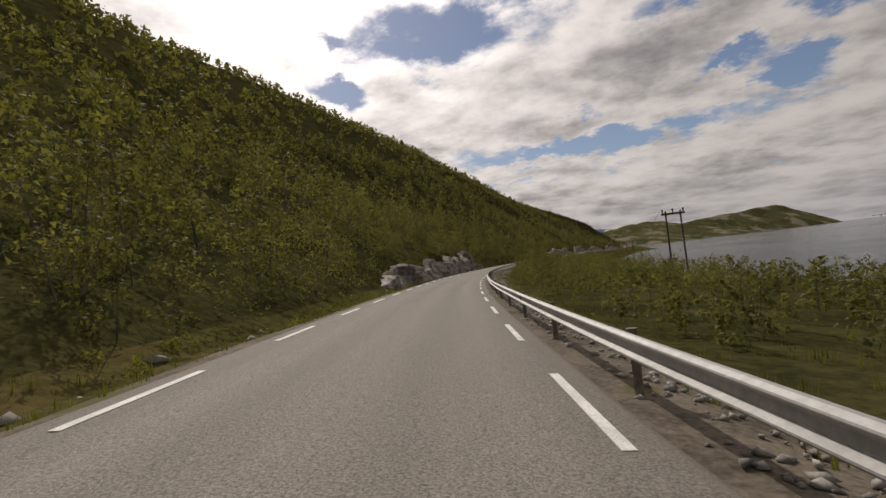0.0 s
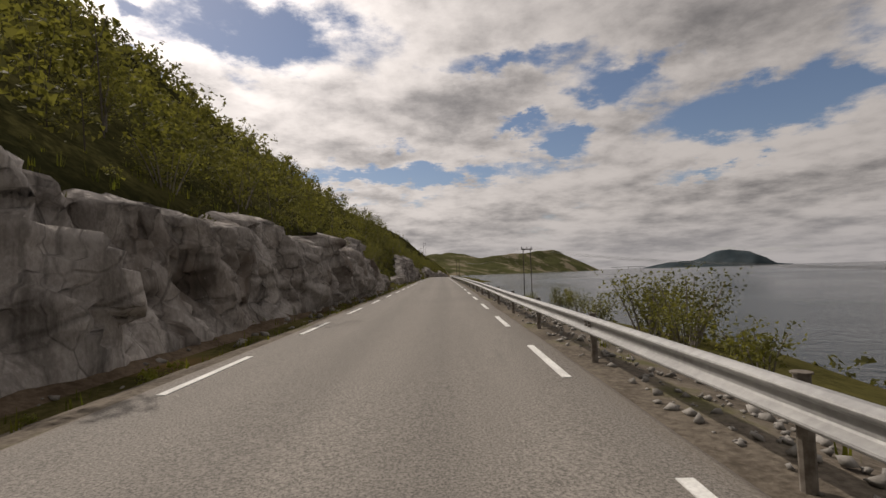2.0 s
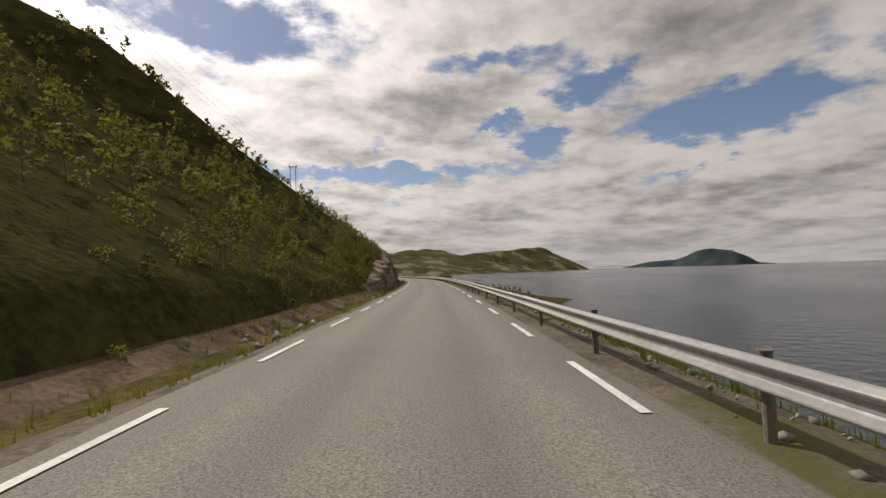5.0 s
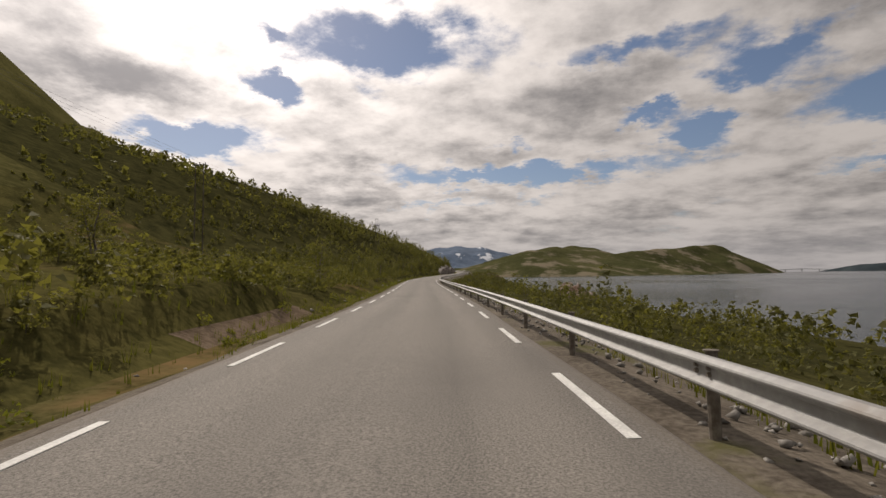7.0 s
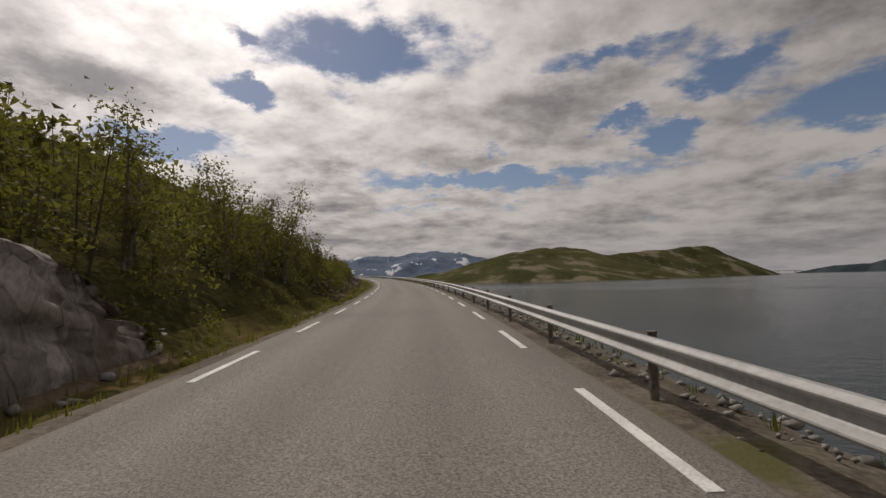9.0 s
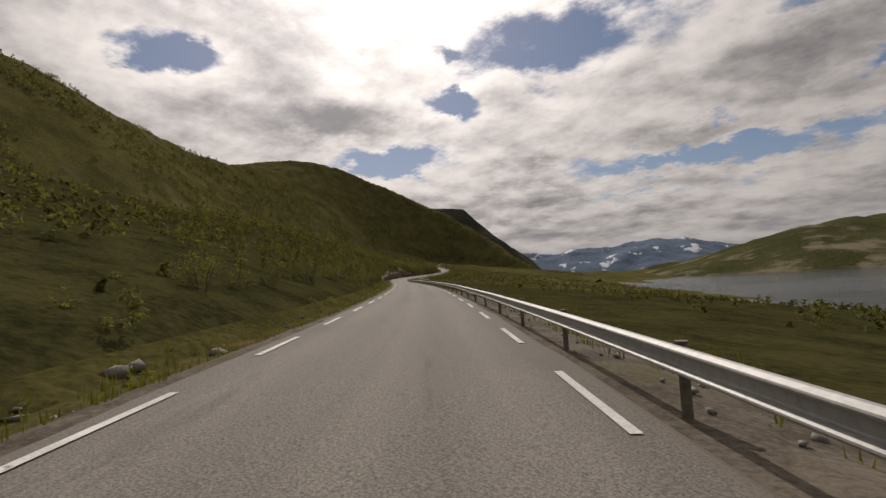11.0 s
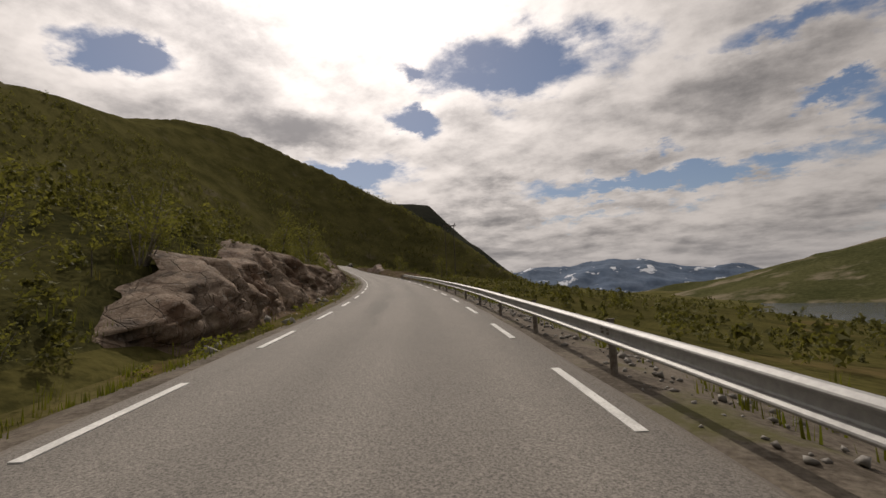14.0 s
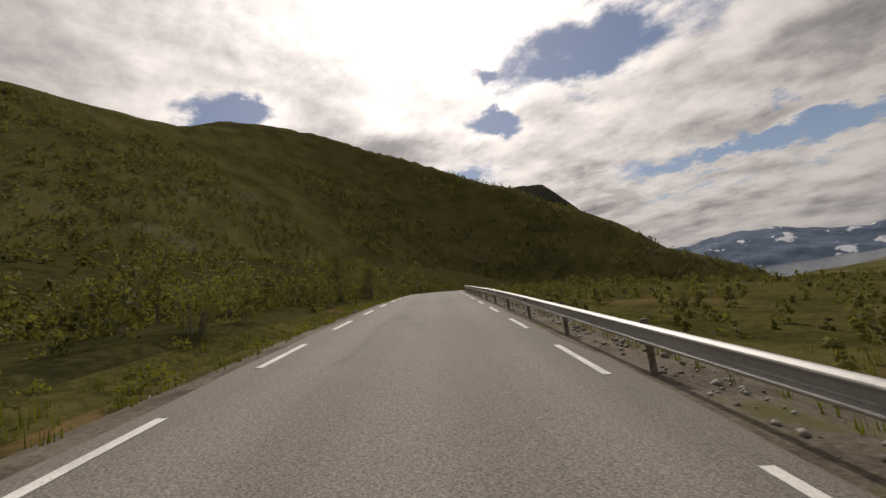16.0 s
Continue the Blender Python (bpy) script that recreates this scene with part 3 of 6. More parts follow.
def ground_ribbon():
    st = np.arange(-90, END + 380, 2.5)
    dl = np.array([2.6, 2.9, 3.5, 4.1, 4.7, 5.3, 5.6, 6.0, 6.5, 7.2, 8.2, 9.6, 11.5, 14, 17, 21, 26, 32, 40, 50, 62, 76, 92, 110, 132, 156, 184, 214, 246, 290, 350])
    dr = np.array([2.6, 2.9, 3.4, 4.0, 4.6, 5.3, 6.2, 7.2, 8.5, 10, 12, 14.5, 17.5, 21, 25, 30, 36, 44, 54, 66, 82, 104, 135, 180, 240, 330, 430, 560])
    sl, gl = np.meshgrid(st, dl, indexing="ij")
    zl = left_z(sl, gl)
    sr, gr = np.meshgrid(st, dr, indexing="ij")
    gr = np.minimum(gr, 560 - 320 * step(sr, END - 80, END + 10) + gr * 0.01)
    zr = right_z(sr, gr)
    wob = np.clip((gl - 3) / 6, 0, 1)
    vl = at(sl + fbm(sl / 7, gl / 3, 41, 2) * wob, -gl, zl).reshape(-1, 3)
    vr = at(sr, gr, zr).reshape(-1, 3)
    n = len(st)
    fl = grid_faces(n, len(dl))[:, ::-1]
    fr = grid_faces(n, len(dr))
    dlm = (gl[:-1, :-1] + gl[1:, 1:]).ravel() / 2
    drm = (gr[:-1, :-1] + gr[1:, 1:]).ravel() / 2
    cm = cut_left((sl[:-1, :-1] + 1.25).ravel())
    sm = (sr[:-1, :-1] + 1.25).ravel()
    lay = in_layby(sm, drm)
    # wooded ground gets the litter colour that has the trees' shade in it
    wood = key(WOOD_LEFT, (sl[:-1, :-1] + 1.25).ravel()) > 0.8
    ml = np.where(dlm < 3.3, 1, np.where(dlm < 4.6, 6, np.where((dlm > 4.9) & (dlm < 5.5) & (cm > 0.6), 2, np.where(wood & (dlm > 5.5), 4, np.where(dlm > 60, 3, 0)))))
    low = (zr[:-1, :-1] + zr[1:, 1:]).ravel() / 2 + road_z(sm) < SEA + 0.55
    bank = (sm > 1816) & (sm < 1964) & (drm > 3.6) & (drm < 8.5)
    soft = (sm > 1563) & (sm < 1640) & (drm > 3.1) & (drm < 5.5)
    # ground beneath the shore shrubs takes that darkened floor colour too
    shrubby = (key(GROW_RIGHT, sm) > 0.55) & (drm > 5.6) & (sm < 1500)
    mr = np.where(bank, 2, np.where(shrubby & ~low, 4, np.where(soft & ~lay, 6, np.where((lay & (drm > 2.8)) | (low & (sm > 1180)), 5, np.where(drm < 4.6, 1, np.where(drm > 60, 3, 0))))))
    make("ground", np.concatenate([vl, vr]), np.concatenate([fl, fr + len(vl)]), [TURF, GRAVEL, EARTH, MOOR, SHADED_UNDERWOOD, PALE_GRAVEL, VERGE], kind="structure",
         label="grassy roadside ground rising to a steep birch hillside", category="ground", slots=np.concatenate([ml, mr]), smoothed=True)


def road_slab():
    st = np.arange(-90, END + 370, 2.0)
    ds = np.array([-2.86, -2.70, -2.62, -1.9, -0.95, 0, 0.95, 1.9, 2.62, 2.70, 2.86])
    zs = np.array([-0.22, -0.02, 0.0, 0.02, 0.035, 0.04, 0.035, 0.02, 0.0, -0.02, -0.22])
    s, d = np.meshgrid(st, ds, indexing="ij")
    z = np.broadcast_to(zs, s.shape) + fbm(s / 6, d / 1.5, 71, 2) * 0.006
    edge = np.abs(d) > 2.6
    d = d + np.sign(d) * np.where(edge, fbm(s / 2.2, d, 77, 3) * 0.10, 0)
    road = make("road", at(s, d, z).reshape(-1, 3), grid_faces(len(st), len(ds)), ASPHALT, kind="structure",
                label="worn grey asphalt of a narrow two-way coast road", category="road", smoothed=True)
    lane = road.data.attributes.new("lane", "FLOAT_VECTOR", "POINT")
    lane.data.foreach_set("vector", np.stack([d, s, np.zeros_like(s)], -1).astype(np.float32).ravel())
    return road


ground_ribbon()
road_slab()


# ---- broken edge lines ----
# middles of some dashes; the two lines were not painted in step
DASH_LEFT = (5.2, 65.7, 126.1, 191.1, 252.6, 313.8, 373.8, 681.5, 742.9, 808.8, 869.5, 931.2, 992.2, 1058.0, 1119.4, 1180.4, 1241.4,
             1557.8, 1618.3, 1684.4, 1746.8, 1812.7, 1875.5, 1936.0, 2002.9)
DASH_RIGHT = (4.5, 65.2, 125.9, 191.8, 252.9, 314.0, 374.5, 683.5, 744.3, 805.8, 866.0, 932.0, 993.6, 1054.7, 1121.1, 1181.4, 1242.2,
              1558.0, 1619.0, 1685.4, 1746.9, 1813.0, 1874.7, 1935.3, 2001.8)


def dash_row(known, per, lo, hi):
    """Evenly spread dashes that pass through the known ones."""
    row = list(np.arange(known[0] - per, lo, -per))[::-1]
    for a, b in zip(known, known[1:]):
        row += list(np.linspace(a, b, max(int(round((b - a) / per)), 1) + 1)[:-1])
    return row + list(np.arange(known[-1], hi, per))


def edge_lines():
    length = 2.40
    for side in (-1, 1):
        line = thing("edge_line", (0, 0, 0), "broken white edge line, worn, on the asphalt", "road marking", "edge lines", "structure")
        mesh, rest_v, rest_f = None, [], []
        for s0 in dash_row(DASH_LEFT if side < 0 else DASH_RIGHT, 4.95, -80, END + 200):
            s0 = float(s0) - length / 2
            seen = -5 < s0 < 395 or 660 < s0 < 1265 or 1530 < s0 < END + 40
            d0 = side * 2.31
            if seen:
                a, b = at(s0, d0, 0.012), at(s0 + length, d0, 0.012)
                ax = Vector(b - a).normalized()
                side_v = Vector(at(s0, d0 + 0.5, 0.012 ) - a)
                side_v = (side_v - ax * side_v.dot(ax)).normalized()
                up = side_v.cross(ax)
                m = Matrix((side_v, ax, up)).transposed().to_4x4()
                m.translation = Vector((a + b) / 2) * K
                if mesh is None:
                    hw, hl, t = 0.055, length / 2, 0.007
                    n = 5
                    ys = np.linspace(-hl, hl, n)
                    v = [(x, y, z) for y in ys for x, z in ((-hw, -0.03), (-hw, t), (hw, t), (hw, -0.03))]
                    f = [(4 * k + j, 4 * k + j + 1, 4 * k + j + 5, 4 * k + j + 4) for k in range(n - 1) for j in range(3)] + [(0, 1, 2, 3), (4 * n - 1, 4 * n - 2, 4 * n - 3, 4 * n - 4)]
                    ob = make("dash", v, f, PAINT, parent=line)
                    mesh = ob.data
                else:
                    ob = new("dash", mesh)
                    ob.parent = line
                ob.matrix_world = m
            else:
                q = len(rest_v)
                for ss in (s0, s0 + length):
                    for dd in (-0.055, 0.055):
                        rest_v.append(at(ss, d0 + dd, 0.022))
                rest_f.append((q, q + 1, q + 3, q + 2))
        if rest_f:
            make("far_dashes", rest_v, rest_f, PAINT, parent=line, kind="stuff")


# ---- water, mountains ----
def sheet_of_water():
    n = 46
    g = np.sign(np.linspace(-1, 1, n)) * np.abs(np.linspace(-1, 1, n)) ** 2 * 16000
    x, y = np.meshgrid(g + 800, g + 1500, indexing="ij")
    v = np.stack([x, y, np.full_like(x, SEA)], -1).reshape(-1, 3)
    make("water", v, grid_faces(n, n)[:, ::-1], WATER, kind="structure", label="calm grey fjord water under broken cloud", category="water")


FIELDS = {}


def massif(name, ridges, x0, x1, y0, y1, n, slope, mats, label, rough=18.0, size=160.0, base=-40.0, snow=None, power=1.0, seed=50, keep_off=0.0, flank=None):
    """A mountain: ground that falls away from its ridge lines."""
    x, y = np.meshgrid(np.linspace(x0, x1, n), np.linspace(y0, y1, n), indexing="ij")
    z = np.full_like(x, base)
    wx = x + fbm(x / size, y / size, seed, 3) * size * 0.25
    wy = y + fbm(x / size, y / size, seed + 5, 3) * size * 0.25
    for line in ridges:
        for (ax, ay, az), (bx, by, bz) in zip(line, line[1:]):
            t = np.clip(((wx - ax) * (bx - ax) + (wy - ay) * (by - ay)) / ((bx - ax) ** 2 + (by - ay) ** 2), 0, 1)
            dist = np.hypot(wx - ax - t * (bx - ax), wy - ay - t * (by - ay))
            hgt = az + t * (bz - az)
            z = np.maximum(z, hgt - slope * np.maximum(dist - 12, 0) ** power)
    z = z + fbm(x / size, y / size, seed + 9, 5) * rough * np.clip((z - base) / 60, 0, 1)
    if keep_off:
        for q in range(0, len(LINE), 25):
            r = np.hypot(x - MID[q, 0], y - MID[q, 1])
            cap = MID[q, 2] - 14 + np.clip(r - keep_off, 0, 400) * 1.0
            z = np.minimum(z, np.where(r < keep_off + 400, cap, 1e9))
    if flank:
        # the side where the hill breaks off towards the valley
        fx, fy, az, drop = flank
        e = (x - fx) * math.cos(radians(az)) - (y - fy) * math.sin(radians(az))
        z = np.maximum(z - drop * step(y, fy + 60, fy + 320) * np.clip(e + 30, 0, 400), np.minimum(z, base))
    v = np.stack([x, y, z], -1).reshape(-1, 3)
    f = grid_faces(n, n)[:, ::-1]
    FIELDS[seed] = (x0, x1, y0, y1, n, z)
    slots = None
    if snow is not None:
        fz = z[:-1, :-1].ravel()
        patch = fbm(x[:-1, :-1].ravel() / (size * 0.35), y[:-1, :-1].ravel() / (size * 0.35), seed + 30, 4)
        slots = ((fz > snow) & (patch > 0.02)).astype(int)
    return make(name, v, f, mats, kind="structure", label=label, category="mountain", smoothed=True, slots=slots)


def mountains():
    massif("backdrop", [[(-520, 900, 120), (-524, 1293, 270), (-1059, 1814, 252), (-1217, 2210, 368), (-923, 2139, 254), (-890, 2224, 158), (-884, 2350, 112), (-870, 2440, 40), (-860, 2520, -20)],
                        [(-1600, 1500, 330), (-1217, 2210, 368)]],
           -2000, -330, 700, 2900, 190, 0.586, [MOOR, FELL], "broad green hill with low birch scrub", 16.0, 150.0, -30.0, power=1.0, seed=50, keep_off=150, flank=(-590, 1816, -18, 0.38))
    massif("backdrop", [[(-1900, 2500, 330), (-1400, 2560, 290), (-1151, 2520, 262), (-1043, 2549, 236), (-1056, 2702, 212), (-1022, 2776, 150), (-1000, 2830, 80), (-985, 2880, -20)]],
           -2300, -700, 2250, 3500, 120, 0.85, [DARK_FELL, SNOW], "dark rounded mountain shoulder with bare rock", 14.0, 170.0, -30.0, seed=70)
    massif("backdrop", [[(-700, 3000, 8), (-560, 2980, 22), (-440, 2950, 34), (-290, 2850, 60), (-131, 2770, 97), (39, 3054, 128), (150, 3250, 112), (330, 3560, 60)]],
           -1100, 900, 2050, 3900, 120, 0.26, [FELL], "green and ochre peninsula hill across the fjord", 11.0, 130.0, -25.0, seed=90)
    massif("backdrop", [[(150, 3300, 90), (420, 3640, 128), (640, 3800, 140), (880, 4020, 165), (1010, 4140, 128), (1080, 4210, -9)]],
           -300, 1800, 2900, 5300, 120, 0.50, [FELL], "green and ochre headland with bare rock across the fjord", 14.0, 150.0, -25.0, seed=170)
    isle = [(-50 + 8800 * math.sin(radians(az)), 850 + 8800 * math.cos(radians(az)), h) for az, h in
            ((25.2, -5), (26.5, 50), (28.0, 92), (30.5, 100), (31.7, 165), (33.0, 250), (34.4, 264), (35.9, 222), (37.2, 120), (37.9, 20), (39.6, 4))]
    massif("backdrop", [isle], 3300, 6100, 6900, 9500, 100, 0.72, [ISLE], "dark dome-shaped island on the horizon", 12.0, 300.0, -40.0, seed=110)
    massif("backdrop", [[(-625, 1960, 10), (-735, 2250, 16), (-660, 2700, 14), (-500, 2950, 10)]], -900, 100, 1880, 3100, 90, 0.075, [MOOR],
           "green valley floor with low scrub", 5.0, 60.0, -30.0, seed=150, keep_off=60)
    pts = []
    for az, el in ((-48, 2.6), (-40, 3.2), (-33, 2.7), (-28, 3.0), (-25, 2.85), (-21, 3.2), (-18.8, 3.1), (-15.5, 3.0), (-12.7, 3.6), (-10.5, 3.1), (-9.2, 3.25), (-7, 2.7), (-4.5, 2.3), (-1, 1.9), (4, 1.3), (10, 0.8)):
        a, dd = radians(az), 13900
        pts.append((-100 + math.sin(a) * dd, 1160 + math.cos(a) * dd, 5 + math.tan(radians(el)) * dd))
    massif("backdrop", [pts], -11500, 3200, 10800, 15300, 135, 0.5, [HAZED_ROCK], "far mountain range with snow fields, blue distance haze put into its colour", 190.0, 900.0, -200.0, seed=130)


sheet_of_water()
mountains()


def field_z(seed, x, y):
    x0, x1, y0, y1, n, z = FIELDS[seed]
    u, v = (x - x0) / (x1 - x0) * (n - 1), (y - y0) / (y1 - y0) * (n - 1)
    i, j = np.clip(u.astype(int), 0, n - 2), np.clip(v.astype(int), 0, n - 2)
    a, b = u - i, v - j
    return z[i, j] * (1 - a) * (1 - b) + z[i + 1, j] * a * (1 - b) + z[i, j + 1] * (1 - a) * b + z[i + 1, j + 1] * a * b


# ---- guard rails ----
def rail_profile():
    """A corrugated beam: distance towards the road, height."""
    pts = [(0.006, 0.0), (0.03, 0.008), (0.078, 0.034), (0.084, 0.048), (0.080, 0.062), (0.022, 0.094), (0.014, 0.110), (0.014, 0.178), (0.022, 0.194), (0.080, 0.226), (0.084, 0.240), (0.078, 0.254), (0.03, 0.280), (0.0, 0.284)]
    return np.array(pts) * [1.0, 0.95]


def guard_rail(s0, s1, hide=(), flare=False):
    rail = thing("guard_rail", (0, 0, 0), "galvanised steel guard rail on posts beside the road", "guard rail", "guard rails")
    prof = rail_profile()
    back = prof - [0.006, 0]
    ring = np.concatenate([prof, back[::-1]])
    low = 0.322
    edge_d = 2.99
    pieces = np.arange(s0, s1, 24.0)
    for a in pieces:
        b = min(a + 24.06, s1)
        st = np.arange(a, b + 0.01, 2.0) if b - a > 2 else np.array([a, b])
        if st[-1] < b - 0.05:
            st = np.append(st, b)
        dip = np.zeros_like(st)
        if flare:
            dip = -0.42 * (1 - step(st, s0, s0 + 7)) - 0.42 * step(st, s1 - 7, s1)
        out = (1 - step(st, s0, s0 + 7)) * 0.5 + step(st, s1 - 7, s1) * 0.5 if flare else dip * 0
        s, q = np.meshgrid(st, np.arange(len(ring)), indexing="ij")
        wob = fbm(st / 9, st * 0, 200, 2) * 0.025
        d = edge_d - ring[q, 0] + (out + wob)[:, None]
        z = low + ring[q, 1] + dip[:, None] + (fbm(st / 11, st * 0 + 3, 210, 2) * 0.02)[:, None]
        m = len(ring)
        f = [(i * m + j, i * m + (j + 1) % m, (i + 1) * m + (j + 1) % m, (i + 1) * m + j) for i in range(len(st) - 1) for j in range(m)]
        f += [tuple(range(m))[::-1], tuple((len(st) - 1) * m + j for j in range(m))]
        make("beam", at(s, d, z).reshape(-1, 3), f, STEEL, parent=rail, label="bright corrugated steel beam")
    post_mesh, rest = None, []
    for k, sp in enumerate(np.arange(s0 + 1.0, s1 - 0.5, 4.0)):
        hid = any(lo < sp < hi for lo, hi in hide)
        v, f = post_shape()
        if hid:
            c = at(sp, edge_d + 0.06, 0)
            rest.append((c, v, f))
            continue
        hd = float(np.interp(sp, LINE, HEAD))
        lean = (vnoise(sp * 1.7, 0.3, 222) - 0.5) * 3
        if post_mesh is None:
            ob = make("post", v, f, POST_STEEL, parent=rail, label="weathered brown-grey round steel post with a small cap")
            post_mesh = ob.data
        else:
            ob = new("post", post_mesh)
            ob.parent = rail
        ob.matrix_world = pose(*(at(sp, edge_d + 0.06, -0.42 * (1 - step(sp, s0, s0 + 7)) - 0.42 * step(sp, s1 - 7, s1) if flare else 0) * K), lean, 0, -math.degrees(hd))
    if rest:
        vs, fs, n = [], [], 0
        for c, v, f in rest:
            vs += [(c[0] + p[0], c[1] + p[1], c[2] + p[2]) for p in v]
            fs += [tuple(i + n for i in q) for q in f]
            n += len(v)
        make("far_posts", vs, fs, POST_STEEL, parent=rail, kind="stuff")
    # bolts where the beams lap
    bolt = None
    for a in np.arange(s0 + 5, s1 - 4, 12.0):
        if any(lo < a < hi for lo, hi in hide):
            continue
        for ds_, z in ((-0.09, 0.455), (0.09, 0.455), (-0.09, 0.505), (0.09, 0.505)):
            p = at(a + ds_, edge_d - 0.012, z)
            if bolt is None:
                ang = [math.tau * i / 6 for i in range(6)]
                v = [(0, 0.024 * math.cos(g), 0.024 * math.sin(g)) for g in ang] + [(-0.03, 0.016 * math.cos(g), 0.016 * math.sin(g)) for g in ang]
                f = [(i, (i + 1) % 6, 6 + (i + 1) % 6, 6 + i) for i in range(6)] + [tuple(range(6, 12))]
                ob = make("bolt", v, f, POST_STEEL, parent=rail)
                bolt = ob.data
            else:
                if len([1 for c in rail.children if c.name.startswith("bolt")]) >= 280:
                    break
                ob = new("bolt", bolt)
                ob.parent = rail
            ob.matrix_world = pose(*(p * K), 0, 0, -math.degrees(float(np.interp(a, LINE, HEAD))))
    return rail


def post_shape():
    """A slim rounded steel post with a small flat cap just over the beam."""
    n = 10
    ring = [(0.05 * math.cos(math.tau * i / n), 0.042 * math.sin(math.tau * i / n)) for i in range(n)]
    v = [(x, y, z) for z in (-0.7, 0.622) for x, y in ring]
    f = [(i, (i + 1) % n, n + (i + 1) % n, n + i) for i in range(n)]
    b = len(v)
    v += [(x * 1.25, y * 1.4, z) for z in (0.622, 0.634) for x, y in ring]
    f += [(b + i, b + (i + 1) % n, b + n + (i + 1) % n, b + n + i) for i in range(n)] + [tuple(b + n + i for i in range(n)), tuple(b + i for i in range(n))[::-1]]
    return v, f


# ---- rock faces ----
def cells(u, v, seed):
    """Nearest and second nearest of scattered points: distances, the nearest one's number and place."""
    iu, iv = np.floor(u).astype(np.int64), np.floor(v).astype(np.int64)
    f1, f2 = np.full(u.shape, 9.0), np.full(u.shape, 9.0)
    cid, cu, cv = np.zeros(u.shape), np.zeros(u.shape), np.zeros(u.shape)
    for du in (-1, 0, 1):
        for dv in (-1, 0, 1):
            a, b = iu + du, iv + dv
            pu, pv = a + 0.1 + 0.8 * _hash(a, b, seed), b + 0.1 + 0.8 * _hash(a, b, seed + 1)
            dist = np.hypot(u - pu, v - pv)
            near = dist < f1
            f2 = np.where(near, f1, np.minimum(f2, dist))
            cid = np.where(near, _hash(a, b, seed + 2), cid)
            cu, cv = np.where(near, pu, cu), np.where(near, pv, cv)
            f1 = np.where(near, dist, f1)
    return f1, f2, cid, cu, cv


def rock_face(s0, s1, side, mat, label, seed, foot=4.95, lean=0.28, block=1.9, rough=0.42, slant=0.35):
    """A blasted face: slanting blocks, each with its own tilted plane, with cracks between them."""
    st = np.arange(s0, s1, 0.25)
    top = cut_left(st) if side < 0 else key(BANK_RIGHT, st)
    top = np.maximum(top, 0.05) * (1 + 0.30 * fbm(st / 3.1, st * 0, seed, 3)) + 0.12
    top = top * (0.72 + 0.5 * vnoise(st / 5.5, st * 0 + 7, seed + 4))
    u = np.concatenate([np.linspace(0, 0.9, 27), [0.93, 0.96, 1.0]])
    s, q = np.meshgrid(st, u, indexing="ij")
    rise = q * (top[:, None] + 0.55) - 0.55
    d = foot + np.clip(rise, 0, 99) * (np.maximum(lean, key(LEAN, s)) if side < 0 else lean) + np.where(q > 0.9, (q - 0.9) * 12, 0)
    out = fbm(s / 9, rise / 6, seed + 8, 2) * rough * 1.5
    for k, (size, amp) in enumerate(((block, 1.0), (block * 0.42, 0.55), (block * 0.2, 0.26))):
        cu = s / (size * 1.15) + rise * slant / size + fbm(s / 3, rise / 3, seed + 2 + k, 2) * 0.22
        cv = rise / (size * 1.7) + s * 0.08 + fbm(s / 2, rise / 2, seed + 3 + k, 2) * 0.2
        f1, f2, cid, pu, pv = cells(cu, cv, seed + 40 * k)
        tu, tv = (np.modf(cid * 13.7)[0] - 0.5), (np.modf(cid * 29.3)[0] - 0.5)
        out = out + amp * rough * ((cid - 0.5) * 2.4 + (cu - pu) * tu * 3.0 + (cv - pv) * tv * 3.0) - amp * 0.22 * np.exp(-((f2 - f1) / 0.07) ** 2)
    out = out + fbm(s / 0.5, rise / 0.5, seed + 12, 2) * 0.03
    d = d - out * np.clip(rise * 1.2 + 0.4, 0.15, 1)
    ends = np.minimum(step(s, s0, s0 + 4), 1 - step(s, s1 - 4, s1))
    d = d + (1 - ends) * 0.9
    rise = rise * (0.35 + 0.65 * ends)
    v = at(s + fbm(s, rise, seed + 20, 2) * 0.1, side * d, rise).reshape(-1, 3)
    f = grid_faces(len(st), len(u))
    return make("rock_face", v, f if side > 0 else f[:, ::-1], mat, kind="structure", label=label, category="rock")


